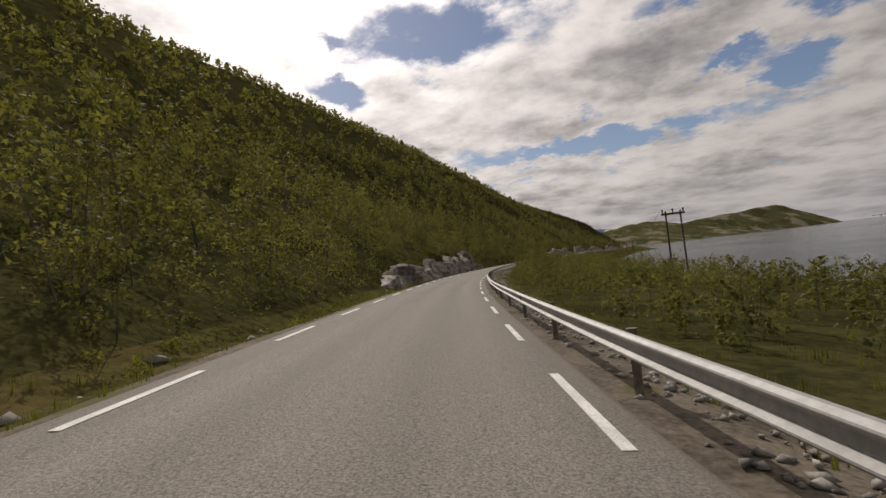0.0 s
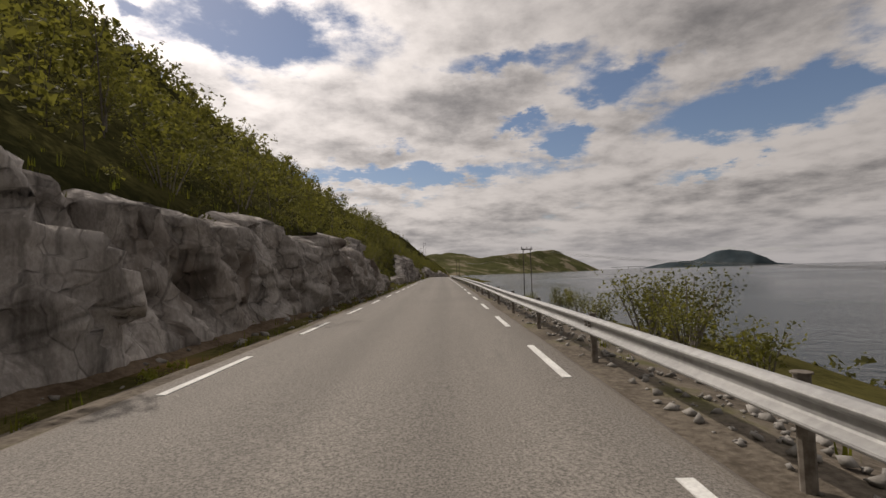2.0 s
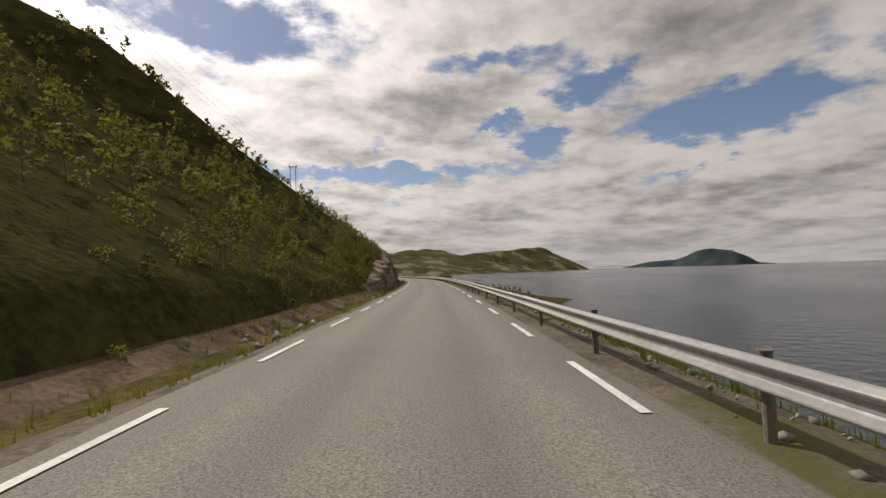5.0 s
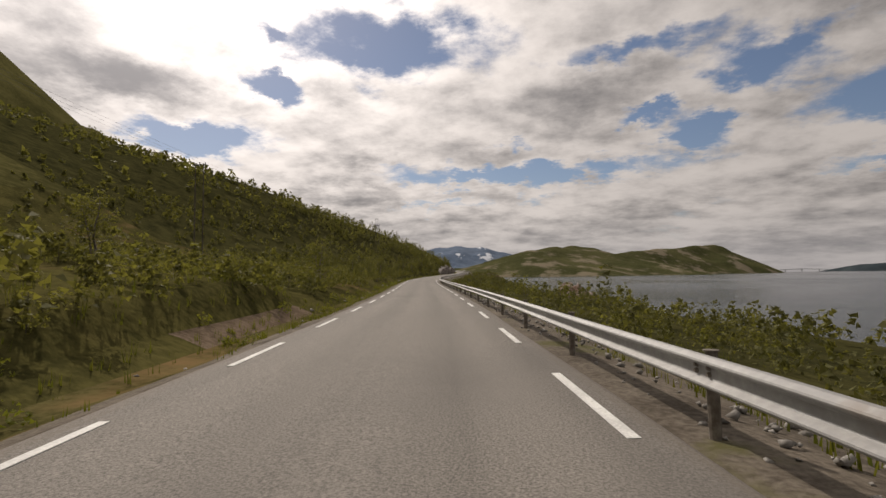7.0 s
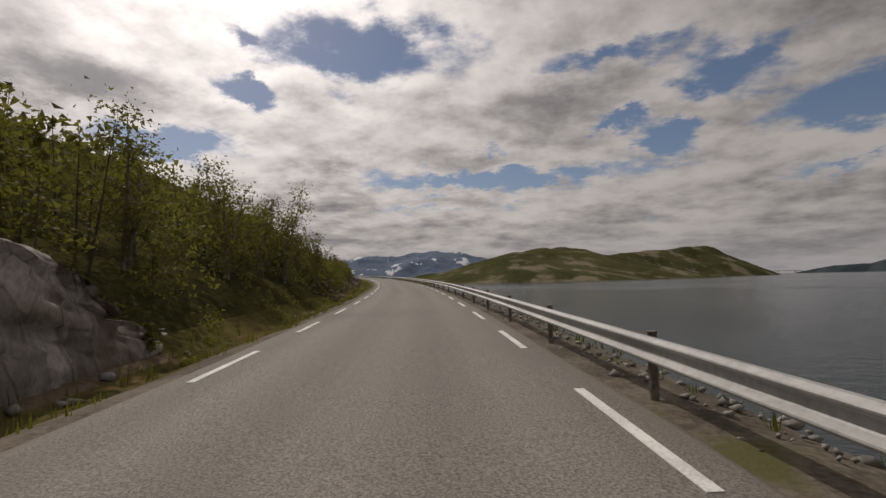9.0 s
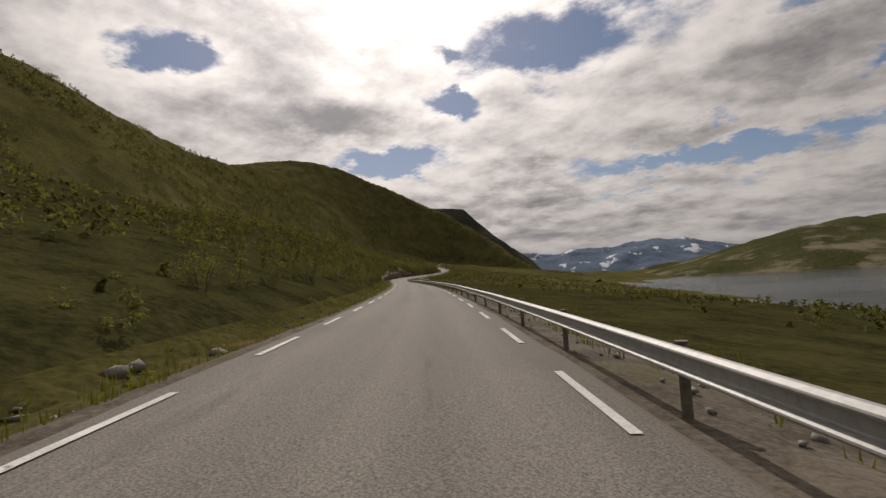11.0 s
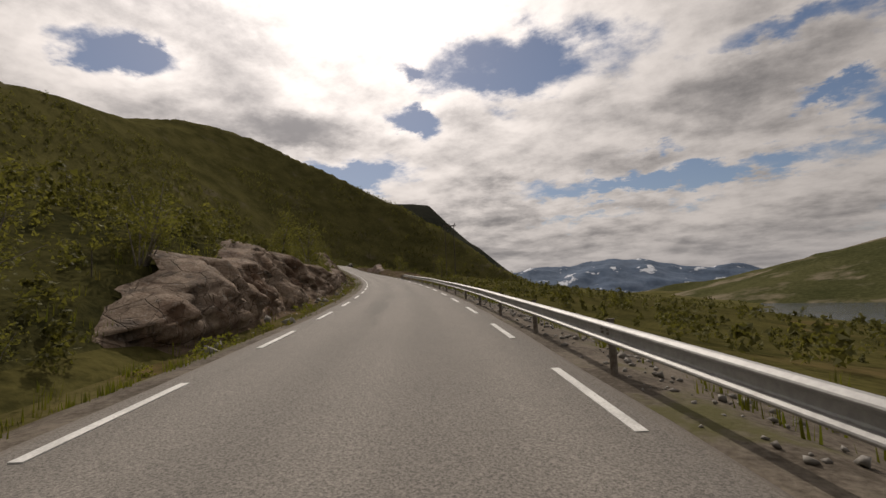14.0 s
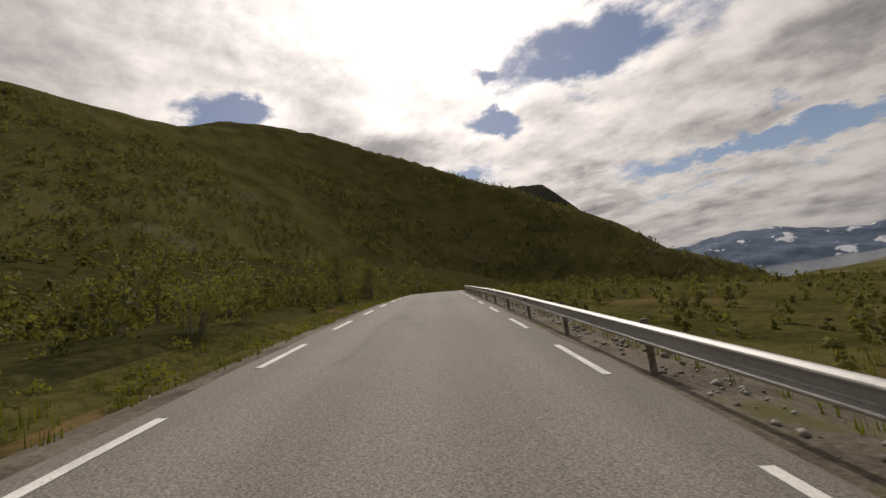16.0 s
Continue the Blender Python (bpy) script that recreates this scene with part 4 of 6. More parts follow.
def stones(name, n, place, lo, hi, mat, label, seed):
    """Loose stones: broken lumps, one mesh."""
    rng = np.random.RandomState(seed)
    base = np.array([(1, 0, 0), (0, 1, 0), (-1, 0, 0), (0, -1, 0), (0, 0, 1), (0, 0, -1)], float)
    tris = np.array([(0, 1, 4), (1, 2, 4), (2, 3, 4), (3, 0, 4), (1, 0, 5), (2, 1, 5), (3, 2, 5), (0, 3, 5)])
    c = place(rng, n)
    n = len(c)
    size = lo + (hi - lo) * rng.rand(n) ** 1.8
    v = (base[None] + 0.75 * (rng.rand(n, 6, 3) - 0.5)) * np.array([1.25, 1.0, 0.75]) * size[:, None, None]
    a = rng.rand(n) * math.tau
    b = (rng.rand(n) - 0.5) * 1.2
    ca, sa, cb, sb = np.cos(a), np.sin(a), np.cos(b), np.sin(b)
    x, y, z = v[..., 0], v[..., 1], v[..., 2]
    y, z = y * cb[:, None] - z * sb[:, None], y * sb[:, None] + z * cb[:, None]
    x, y = x * ca[:, None] - y * sa[:, None], x * sa[:, None] + y * ca[:, None]
    v = np.stack([x, y, z], -1) + c[:, None, :] + np.array([0, 0, 1])[None, None] * (size * 0.25)[:, None, None]
    f = (tris[None] + (np.arange(n) * 6)[:, None, None]).reshape(-1, 3)
    return make(name, v.reshape(-1, 3), f, mat, kind="stuff", label=label, category="stones")


# ---- plants ----
def leaf_faces(centres, size, rng):
    """Pointed three-cornered leaves, turned every way."""
    n = len(centres)
    a, b = rng.normal(size=(n, 3)), rng.normal(size=(n, 3))
    a[:, 2] *= 0.7
    a /= np.linalg.norm(a, axis=1, keepdims=True)
    b -= a * (a * b).sum(1, keepdims=True)
    b /= np.linalg.norm(b, axis=1, keepdims=True)
    sz = (size * (0.6 + 0.8 * rng.rand(n)))[:, None]
    v = np.stack([centres - a * sz * 0.6 - b * sz * 0.6, centres - a * sz * 0.6 + b * sz * 0.6, centres + a * sz], 1)
    return v.reshape(-1, 3), np.arange(3 * n).reshape(-1, 3)


def tube(path, r0, r1, sides=6):
    path = np.asarray(path, float)
    n = len(path)
    v = []
    for i, p in enumerate(path):
        t = path[min(i + 1, n - 1)] - path[max(i - 1, 0)]
        t = t / (np.linalg.norm(t) + 1e-9)
        u = np.cross(t, (0.3, 0.9, 0.1))
        u /= np.linalg.norm(u)
        w = np.cross(t, u)
        r = r0 + (r1 - r0) * i / (n - 1)
        v += [p + r * (math.cos(g) * u + math.sin(g) * w) for g in (math.tau * k / sides for k in range(sides))]
    f = [(i * sides + k, i * sides + (k + 1) % sides, (i + 1) * sides + (k + 1) % sides, (i + 1) * sides + k) for i in range(n - 1) for k in range(sides)]
    f.append(tuple((n - 1) * sides + k for k in range(sides)))
    return v, f


def birch(seed, tall, leaves, mat, slim=0.32, label="slender birch with an airy green crown"):
    """A small mountain birch: several bent stems, limbs and clumps of leaves with gaps."""
    rng = np.random.RandomState(seed)
    tree = thing("birch_tree", (0, 0, -60), label, "tree", "roadside birches")
    wv, wf, tips = [], [], []
    for stem in range(rng.randint(2, 4)):
        lean = rng.normal(size=2) * 0.10 * tall
        pts = [np.array([lean[0] * q**1.4 + 0.12 * stem + rng.normal() * 0.05, lean[1] * q**1.4 + rng.normal() * 0.05, q * tall * (0.95 - 0.1 * stem)]) for q in np.linspace(0, 1, 7)]
        pts[0][2] = -0.4
        v, f = tube(pts, 0.018 * tall * (1 - 0.2 * stem), 0.01, 6)
        wf += [tuple(i + len(wv) for i in q) for q in f]
        wv += list(v)
        for k in range(int(5 + tall)):
            q = 0.22 + 0.75 * rng.rand()
            j = min(int(q * 6), 5)
            p0 = pts[j] + (pts[j + 1] - pts[j]) * (q * 6 - j)
            g = rng.rand() * math.tau
            ln = tall * slim * (1.05 - 0.75 * q) * (0.6 + 0.6 * rng.rand())
            p1 = p0 + np.array([math.cos(g) * ln * 0.6, math.sin(g) * ln * 0.6, ln * 0.35])
            p2 = p0 + np.array([math.cos(g) * ln, math.sin(g) * ln, ln * (0.45 + 0.2 * rng.rand())])
            v, f = tube([p0, p1, p2], 0.006 * tall * (1 - q * 0.6), 0.006, 3)
            wf += [tuple(i + len(wv) for i in qq) for qq in f]
            wv += list(v)
            tips += [p2, (p1 + p2) / 2, p1, p0 + (p1 - p0) * 0.6]
        tips += [pts[-1], pts[-2]]
    tips = np.array(tips)
    pick = tips[rng.randint(0, len(tips), leaves)]
    c = pick + np.clip(rng.normal(size=(leaves, 3)), -1.6, 1.6) * np.array([0.070, 0.070, 0.06]) * tall * (0.5 + rng.rand(leaves, 1))
    c = c[c[:, 2] > 0.1 * tall]
    make("trunk", wv, wf, BARK, parent=tree, label="grey-white birch stems and limbs")
    v, f = leaf_faces(c, 0.035 * tall ** 0.5, rng)
    make("crown", v, f, mat, parent=tree, label="small fresh green leaves with gaps")
    return tree


def bush(seed, tall, leaves, mat, label="dense low willow bush"):
    rng = np.random.RandomState(seed)
    b = thing("bush", (0, 0, -60), label, "bush", "roadside bushes")
    wv, wf, tips = [], [], []
    for k in range(9):
        g, r = rng.rand() * math.tau, tall * (0.25 + 0.45 * rng.rand())
        p = [np.array([0.1 * math.cos(g), 0.1 * math.sin(g), -0.3]), np.array([r * 0.6 * math.cos(g), r * 0.6 * math.sin(g), tall * 0.5 * (0.6 + rng.rand() * 0.5)]),
             np.array([r * math.cos(g), r * math.sin(g), tall * (0.55 + 0.45 * rng.rand())])]
        v, f = tube(p, 0.02 * tall, 0.008, 4)
        wf += [tuple(i + len(wv) for i in q) for q in f]
        wv += list(v)
        tips += [p[2], p[1], (p[1] + p[2]) / 2]
    tips = np.array(tips)
    c = tips[rng.randint(0, len(tips), leaves)] + np.clip(rng.normal(size=(leaves, 3)), -1.5, 1.5) * np.array([0.17, 0.17, 0.15]) * tall
    c[:, 2] = np.abs(c[:, 2]) * 0.97 + 0.03
    make("stem", wv, wf, BARK, parent=b, label="thin brown stems")
    v, f = leaf_faces(c, 0.043, rng)
    make("foliage", v, f, mat, parent=b, label="small leaves")
    return b


def scrub(name, centres, radius, per, size, mat, label, seed, squash=0.75):
    """Scrub and woods too many to count: clumps of leaf-sized faces, one mesh."""
    rng = np.random.RandomState(seed)
    n = len(centres)
    o = rng.normal(size=(n, per, 3))
    o /= np.linalg.norm(o, axis=2, keepdims=True)
    o *= (0.35 + 0.65 * rng.rand(n, per, 1) ** 0.5)
    o[:, :, 2] = np.abs(o[:, :, 2]) * squash * 1.7 + 0.1
    c = centres[:, None, :] + o * radius[:, None, None]
    sz = np.repeat(size * (0.6 + 0.4 * radius / radius.mean()), per)
    v, f = leaf_faces(c.reshape(-1, 3), sz, rng)
    return make(name, v, f, mat, kind="stuff", label=label, category="scrub")


def woods(name, base, tall, per, size, mat, label, seed, slim=0.40, stems=True):
    """Young trees too many to count: each a crown of several leafy heads round a stem, with gaps between."""
    rng = np.random.RandomState(seed)
    n, heads = len(base), 8
    q = (np.arange(heads)[None] + rng.rand(n, heads)) / heads
    g = rng.rand(n, heads) * math.tau
    wide = tall[:, None] * slim * (1.05 - 0.85 * q) * (0.45 + 0.65 * rng.rand(n, heads))
    lean = rng.normal(size=(n, 2)) * 0.09 * tall[:, None]
    hc = np.stack([np.cos(g) * wide + lean[:, :1] * q, np.sin(g) * wide + lean[:, 1:] * q, tall[:, None] * (0.14 + 0.80 * q)], -1)
    hr = tall[:, None] * (0.21 - 0.11 * q) * (0.7 + 0.6 * rng.rand(n, heads))
    each = max(per // heads, 1)
    o = rng.normal(size=(n, heads, each, 3))
    o /= np.linalg.norm(o, axis=3, keepdims=True)
    c = base[:, None, None, :] + hc[:, :, None, :] + o * hr[:, :, None, None] * (0.55 + 0.5 * rng.rand(n, heads, each, 1)) * np.array([1, 1, 0.85])
    sz = np.broadcast_to((size * np.minimum(0.65 + 0.35 * tall / tall.mean(), 1.15))[:, None, None], c.shape[:3]).reshape(-1)
    c, o = c.reshape(-1, 3), o.reshape(-1, 3)
    k = len(c)
    # leaves lie roughly along the outside of their head
    nrm = o + rng.normal(size=(k, 3)) * 0.55 + np.array([0, 0, 0.35])
    nrm /= np.linalg.norm(nrm, axis=1, keepdims=True)
    a = np.cross(nrm, rng.normal(size=(k, 3)))
    a /= np.linalg.norm(a, axis=1, keepdims=True) + 1e-9
    b = np.cross(nrm, a)
    sz = (sz * (0.6 + 0.8 * rng.rand(k)))[:, None]
    v = np.stack([c - a * sz * 0.6 - b * sz * 0.6, c - a * sz * 0.6 + b * sz * 0.6, c + a * sz], 1).reshape(-1, 3)
    make(name, v, np.arange(3 * k).reshape(-1, 3), mat, kind="stuff", label=label, category="woods")
    if stems:
        few = rng.rand(n) < 0.5
        base, lean, tall, n = base[few], lean[few], tall[few], int(few.sum())
        r = 0.008 * tall + 0.008
        ang = np.arange(3) * math.tau / 3
        ring = np.stack([np.cos(ang), np.sin(ang), np.zeros(3)], -1)
        lo = base[:, None, :] + ring * r[:, None, None] - np.array([0, 0, 0.3])
        hi = base[:, None, :] + ring * (r * 0.3)[:, None, None] + np.concatenate([lean, tall[:, None] * 0.9], 1)[:, None, :]
        v = np.concatenate([lo, hi], 1).reshape(-1, 3)
        f = np.array([(0, 1, 4, 3), (1, 2, 5, 4), (2, 0, 3, 5)])[None] + (np.arange(n) * 6)[:, None, None]
        make("birch_stems", v, f.reshape(-1, 4), STEM, kind="stuff", label="thin grey-brown stems of young birches", category="stems")


def grass(name, s, d, z, tall, label, seed, mat=None, blades=5):
    rng = np.random.RandomState(seed)
    n = len(s)
    p = at(s, d, z)
    k = blades
    a = rng.rand(n, k) * math.tau
    r = 0.16 * rng.rand(n, k)
    hgt = tall[:, None] * (0.5 + 0.7 * rng.rand(n, k))
    bend = 0.35 * hgt * rng.rand(n, k)
    w = 0.008 + 0.014 * rng.rand(n, k)
    bx, by = np.cos(a) * r, np.sin(a) * r
    tx, ty = bx + np.cos(a) * bend, by + np.sin(a) * bend
    nx, ny = -np.sin(a) * w, np.cos(a) * w
    zz = np.zeros_like(a)
    v = np.stack([np.stack([bx - nx, by - ny, zz - 0.05], -1), np.stack([bx + nx, by + ny, zz - 0.05], -1), np.stack([tx, ty, hgt], -1)], 2)
    v = v + p[:, None, None, :]
    return make(name, v.reshape(-1, 3), np.arange(3 * n * k).reshape(-1, 3), mat or GRASS, kind="stuff", label=label, category="grass")


# ---- filling the place ----
edge_lines()
guard_rail(-40, 1535, hide=((-60, -4), (425, 640), (1290, 1495)))
guard_rail(1623, 1811, flare=True)
guard_rail(1980, 2110, flare=True)

for _i, (_a, _b, _m, _lb) in enumerate([
        (36, 120, ROCK, "grey broken rock cut beside the road"), (205, 300, ROCK, "pale smooth rock cut beside the road"), (306, 368, ROCK, "grey jointed rock cut"),
        (380, 480, ROCK, "grey rock cut"), (500, 600, ROCK, "grey rock cut"), (655, 834, UMBER_ROCK, "tall grey-brown rock cut beside the road"),
        (1034, 1126, ROCK, "grey craggy rock cut"), (1174, 1191, BROWN_ROCK, "low rubble rock beside the ditch"), (1199, 1214, BROWN_ROCK, "low rubble rock below the scrub"), (1239, 1252, BROWN_ROCK, "low pale rock outcrop"),
        (1512, 1668, BROWN_ROCK, "dark brown blasted rock cut"), (1750, 1792, BROWN_ROCK, "brown-grey rock cut"), (1794, 1912, BROWN_ROCK, "brown slanting blasted rock cut"),
        (1926, 1964, BROWN_ROCK, "brown rounded rock and rubble")]):
    if _a in (1794, 1926):
        rock_face(_a, _b, -1, _m, _lb, 300 + 40 * _i, block=1.0, rough=0.26, slant=0.9)
    elif _lb.startswith("low"):
        rock_face(_a, _b, -1, _m, _lb, 300 + 40 * _i, lean=1.0, block=0.5, rough=0.3)
    else:
        rock_face(_a, _b, -1, _m, _lb, 300 + 40 * _i)
rock_face(738, 750, 1, RUST_ROCK, "rust-coloured broken rock bank behind the rail", 860, foot=5.4, lean=0.9, block=1.0, rough=0.35)


rock_face(1863, 1889, 1, UMBER_ROCK, "red-brown blasted rock bank", 900, foot=4.8, lean=0.55, block=0.5, rough=0.10)


def in_ranges(rng, n, lo, hi):
    return lo + (hi - lo) * rng.rand(n)


def seen_stretch(rng, n):
    """Places along the road, thinner where it is only passed at speed."""
    s = in_ranges(rng, n, -10, END + 80)
    thin = ((s > 410) & (s < 655)) | ((s > 1275) & (s < 1530))
    s[thin] = np.where(rng.rand(thin.sum()) < 0.3, s[thin], -10 + 420 * rng.rand(thin.sum()))
    return s


def shoulder_stones(rng, n):
    s = seen_stretch(rng, n)
    d = 3.60 + rng.normal(size=len(s)) * 0.36 + (rng.rand(len(s)) < 0.25) * rng.rand(len(s)) * 1.2
    d = np.maximum(d, 2.95 + 0.25 * rng.rand(len(s)))
    ok = ~((s > 1535) & (s < 1622))
    s, d = s[ok], d[ok]
    return at(s, d, right_z(s, d))


def verge_stones(rng, n):
    s = in_ranges(rng, n, -15, END + 60)
    w = np.clip(cut_left(s), 0.05, 3)
    ok = rng.rand(n) < 0.15 + 0.3 * w
    s = s[ok]
    d = 4.9 - np.abs(rng.normal(size=len(s))) * 0.55
    ok = d > 3.0
    return at(s[ok], -d[ok], left_z(s[ok], d[ok]))


def rubble_right(rng, n):
    s = in_ranges(rng, n, 1815, 1968)
    d = 3.6 + 4.2 * rng.rand(n)
    return at(s, d, right_z(s, d) + 0.02)


def rubble_left(rng, n):
    s = in_ranges(rng, n, 1790, 1975)
    d = 3.6 + 2.6 * rng.rand(n)
    return at(s, -d, left_z(s, d) + 0.03)


stones("shoulder_stones", 34000, shoulder_stones, 0.016, 0.075, STONE, "loose pale stones along the gravel shoulder", 11)
stones("verge_stones", 3600, verge_stones, 0.03, 0.22, STONE, "fallen stones at the foot of the rock", 12)
def bank_rubble(rng, n):
    """Broken stone lying on the steep bank over the right shoulder."""
    s = in_ranges(rng, n, 1860, 1892)
    top = key(BANK_RIGHT, s)
    u = rng.rand(n) * 0.85
    return at(s, 4.55 + u * (0.55 * top + 0.5), u * top * 1.1 - 0.1)


def cut_rubble(rng, n):
    """Broken stone caught on the slanting faces over the left ditch."""
    s = in_ranges(rng, n, 1800, 1960)
    top = cut_left(s)
    u = rng.rand(n) ** 1.4
    return at(s, -(4.55 + u * top * 0.78), u * top - 0.12)


stones("rubble", 3400, bank_rubble, 0.03, 0.13, UMBER_ROCK, "red-brown broken stone on the bank", 17)
stones("rubble", 2600, cut_rubble, 0.02, 0.11, BROWN_ROCK, "brown broken stone on the slanting rock", 16)
stones("rubble", 5500, rubble_right, 0.025, 0.12, BROWN_ROCK, "blasted brown rubble on the bank", 13)
stones("rubble", 2600, rubble_left, 0.03, 0.13, BROWN_ROCK, "blasted brown rubble at the foot of the cut", 14)


def knoll_rocks(rng, n):
    out = []
    for s0, d0, h0, rs, rd in KNOLLS:
        k = n // len(KNOLLS)
        s, d = s0 + rng.normal(size=k) * rs * 0.6, d0 + rng.normal(size=k) * rd * 0.6
        out.append(at(s, d, right_z(s, d)))
    return np.concatenate(out)


def low_rubble(rng, n):
    s = np.concatenate([in_ranges(rng, n // 2, 1142, 1206), in_ranges(rng, n // 8, 1242, 1252)])
    d = 4.7 + 1.7 * rng.rand(len(s))
    return at(s, -d, left_z(s, d) + 0.02)


def outcrop(s0, d0, long, wide, high, turn, mat, label, seed):
    """A bare knob of jointed rock by the water."""
    n, m = 64, 22
    a, q = np.meshgrid(np.linspace(0, math.tau, n, endpoint=False), np.linspace(0, 1, m), indexing="ij")
    r = np.sin(q * math.pi / 2) ** 0.8 * (1 + 0.16 * fbm(np.cos(a) * 2 + 5, np.sin(a) * 2 + q, seed, 3))
    z = np.cos(q * math.pi / 2) ** 0.7
    x, y = np.cos(a) * r * long, np.sin(a) * r * wide
    f1, f2, cid, pu, pv = cells(x / 1.7 + z, y / 1.7 + z * high / 3, seed)
    g1, g2, cid2, pu, pv = cells(x / 0.7, y / 0.7 + z * high, seed + 9)
    h = z * high * (0.78 + 0.3 * (cid - 0.5)) + (cid2 - 0.5) * 0.35 - 0.3 * np.exp(-((f2 - f1) / 0.08) ** 2) + fbm(x / 3, y / 3, seed + 3, 3) * 0.9 * z
    x, y = x * (1 + 0.12 * (cid - 0.5)), y * (1 + 0.12 * (cid - 0.5))
    p, g = at(s0, d0, 0), radians(turn)
    v = np.stack([p[0] + math.cos(g) * x - math.sin(g) * y, p[1] + math.sin(g) * x + math.cos(g) * y, SEA - 1.2 + h], -1).reshape(-1, 3)
    f = np.array([(i * m + j, ((i + 1) % n) * m + j, ((i + 1) % n) * m + j + 1, i * m + j + 1) for i in range(n) for j in range(m - 1)])
    return make("rock_outcrop", v, f[:, ::-1], mat, label=label, category="rock")


outcrop(1037, 42, 11, 5.0, 7.2, 100, UMBER_ROCK, "bare tan-grey rock knob on the fjord shore", 931)
outcrop(1024, 45, 6.0, 3.6, 4.4, 95, UMBER_ROCK, "low broken shore rock beside the water", 941)
stones("rubble", 900, low_rubble, 0.05, 0.22, BROWN_ROCK, "broken grey stones below the scrub", 16)
stones("knoll_rocks", 190, knoll_rocks, 0.15, 0.85, BROWN_ROCK, "bare boulders on the shore knolls", 15)

# woods on the hillside
_g = np.random.RandomState(5)


# where the growth comes close to the road
CLOSE_LEFT = {-100: 0.2, 108: 0.3, 118: 1, 200: 0.9, 208: 0.2, 296: 0.5, 310: 0.3, 366: 0.3, 370: 1, 380: 1, 384: 0.2, 840: 0.25, 985: 0.3, 1034: 0.3, 1118: 0.6, 1145: 0.5, 1280: 0.3, 1660: 0.4, 1684: 0.9, 1750: 0.9, 1756: 0.2, 1960: 0.3, 2400: 0.4}


def hillside(n, near, far, seed):
    g = np.random.RandomState(seed)
    s, d = in_ranges(g, n, -60, END + 330), near + (far - near) * g.rand(n) ** 0.8
    ok = g.rand(n) < key(WOOD_LEFT, s) * (0.75 + 0.5 * fbm(s / 22, d / 22, 61, 2))
    ok &= d > 4.45 + 1.3 * np.clip(cut_left(s), 0, 1) + 0.32 * cut_left(s)
    ok &= (d > 5.6) | ((g.rand(n) < 1.0) & (key(CLOSE_LEFT, s) > g.rand(n)))
    ok &= ~((((s > 440) & (s < 630)) | ((s > 1300) & (s < 1490))) & (g.rand(n) < 0.6))
    s, d = s[ok], d[ok]
    return s, d, at(s, -d, left_z(s, d) - 0.15)


# how tall the growth stands, as a share of a grown birch
TALL_LEFT = {-100: 0.95, 100: 0.95, 330: 0.85, 400: 0.75, 660: 0.55, 700: 0.36, 830: 0.30, 850: 0.28, 950: 0.32, 985: 0.42, 1040: 0.54, 1130: 0.80, 1150: 0.5, 1180: 0.36, 1300: 0.32, 1490: 0.42, 1560: 0.50, 1625: 0.78, 1690: 0.86, 1740: 0.6,
             1755: 0.38, 1900: 0.3, 1960: 0.42, 2400: 0.4}
# leaves are small and many near the road, larger and fewer higher up
for _n, _near, _far, _h0, _h1, _per, _size, _seed, _what in ((2300, 5.0, 8.6, 1.2, 3.6, 200, 0.070, 21, "scrub close above the road"), (3200, 8, 14, 1.8, 4.4, 112, 0.115, 25, "scrub on the slope just above the road"), (5600, 12.5, 30, 2.8, 4.2, 64, 0.205, 29, "scrub on the slope"),
                                                             (8200, 28, 76, 3.4, 4.0, 24, 0.43, 37, "scrub higher on the slope"), (10500, 70, 250, 3.4, 4.5, 8, 1.05, 23, "woods up the hillside")):
    for _k, (_m, _hue) in enumerate(((LEAF, "fresh green birch"), (LEAF_DARK, "dark green birch"))):
        _s1, _d1, _c = hillside(_n // 2 if _k == 0 else int(_n * 0.7), _near, _far, _seed + 3 * _k)
        _h = (_h0 + _h1 * _g.rand(len(_c)) ** 1.3) * key(TALL_LEFT, _s1) * np.clip((_d1 - 3.2) / 3.2, 0.35, 1)
        woods("hillside_woods", _c, _h, _per, _size, _m, _hue + " " + _what, _seed + 1 + 3 * _k, stems=_near < 20)
# low growth that covers the ground between the trees
for _n, _near, _far, _r0, _r1, _per, _size, _seed, _what in ((2600, 4.5, 12, 0.22, 0.40, 44, 0.062, 121, "low herbs and brush above the road"), (2000, 10, 30, 0.5, 0.6, 26, 0.15, 129, "low brush on the slope")):
    _s1, _d1, _c = hillside(_n, _near, _far, _seed)
    scrub("underbrush", _c, _r0 + _r1 * _g.rand(len(_c)) ** 1.5, _per, _size, LEAF, _what, _seed + 1, 0.8)

# scrub on the broad hill at the head of the valley
_x, _y = -1250 + 740 * _g.rand(17000), 1350 + 1080 * _g.rand(17000)
_z = field_z(50, _x, _y)
_ok = (_z > 12) & (_z < 260) & (fbm(_x / 60, _y / 60, 91, 3) > -0.2 + 0.25 * _g.rand(17000))
_c = np.stack([_x, _y, _z - 0.3], -1)[_ok]
woods("hillside_woods", _c[::2], 3.4 + 4.2 * _g.rand(len(_c[::2])) ** 1.5, 16, 0.95, LEAF, "scattered birches on the broad hill", 39, stems=False)
woods("hillside_woods", _c[1::2], 3.4 + 4.2 * _g.rand(len(_c[1::2])) ** 1.5, 16, 0.95, LEAF_DARK, "dark birch scrub on the broad hill", 40, stems=False)

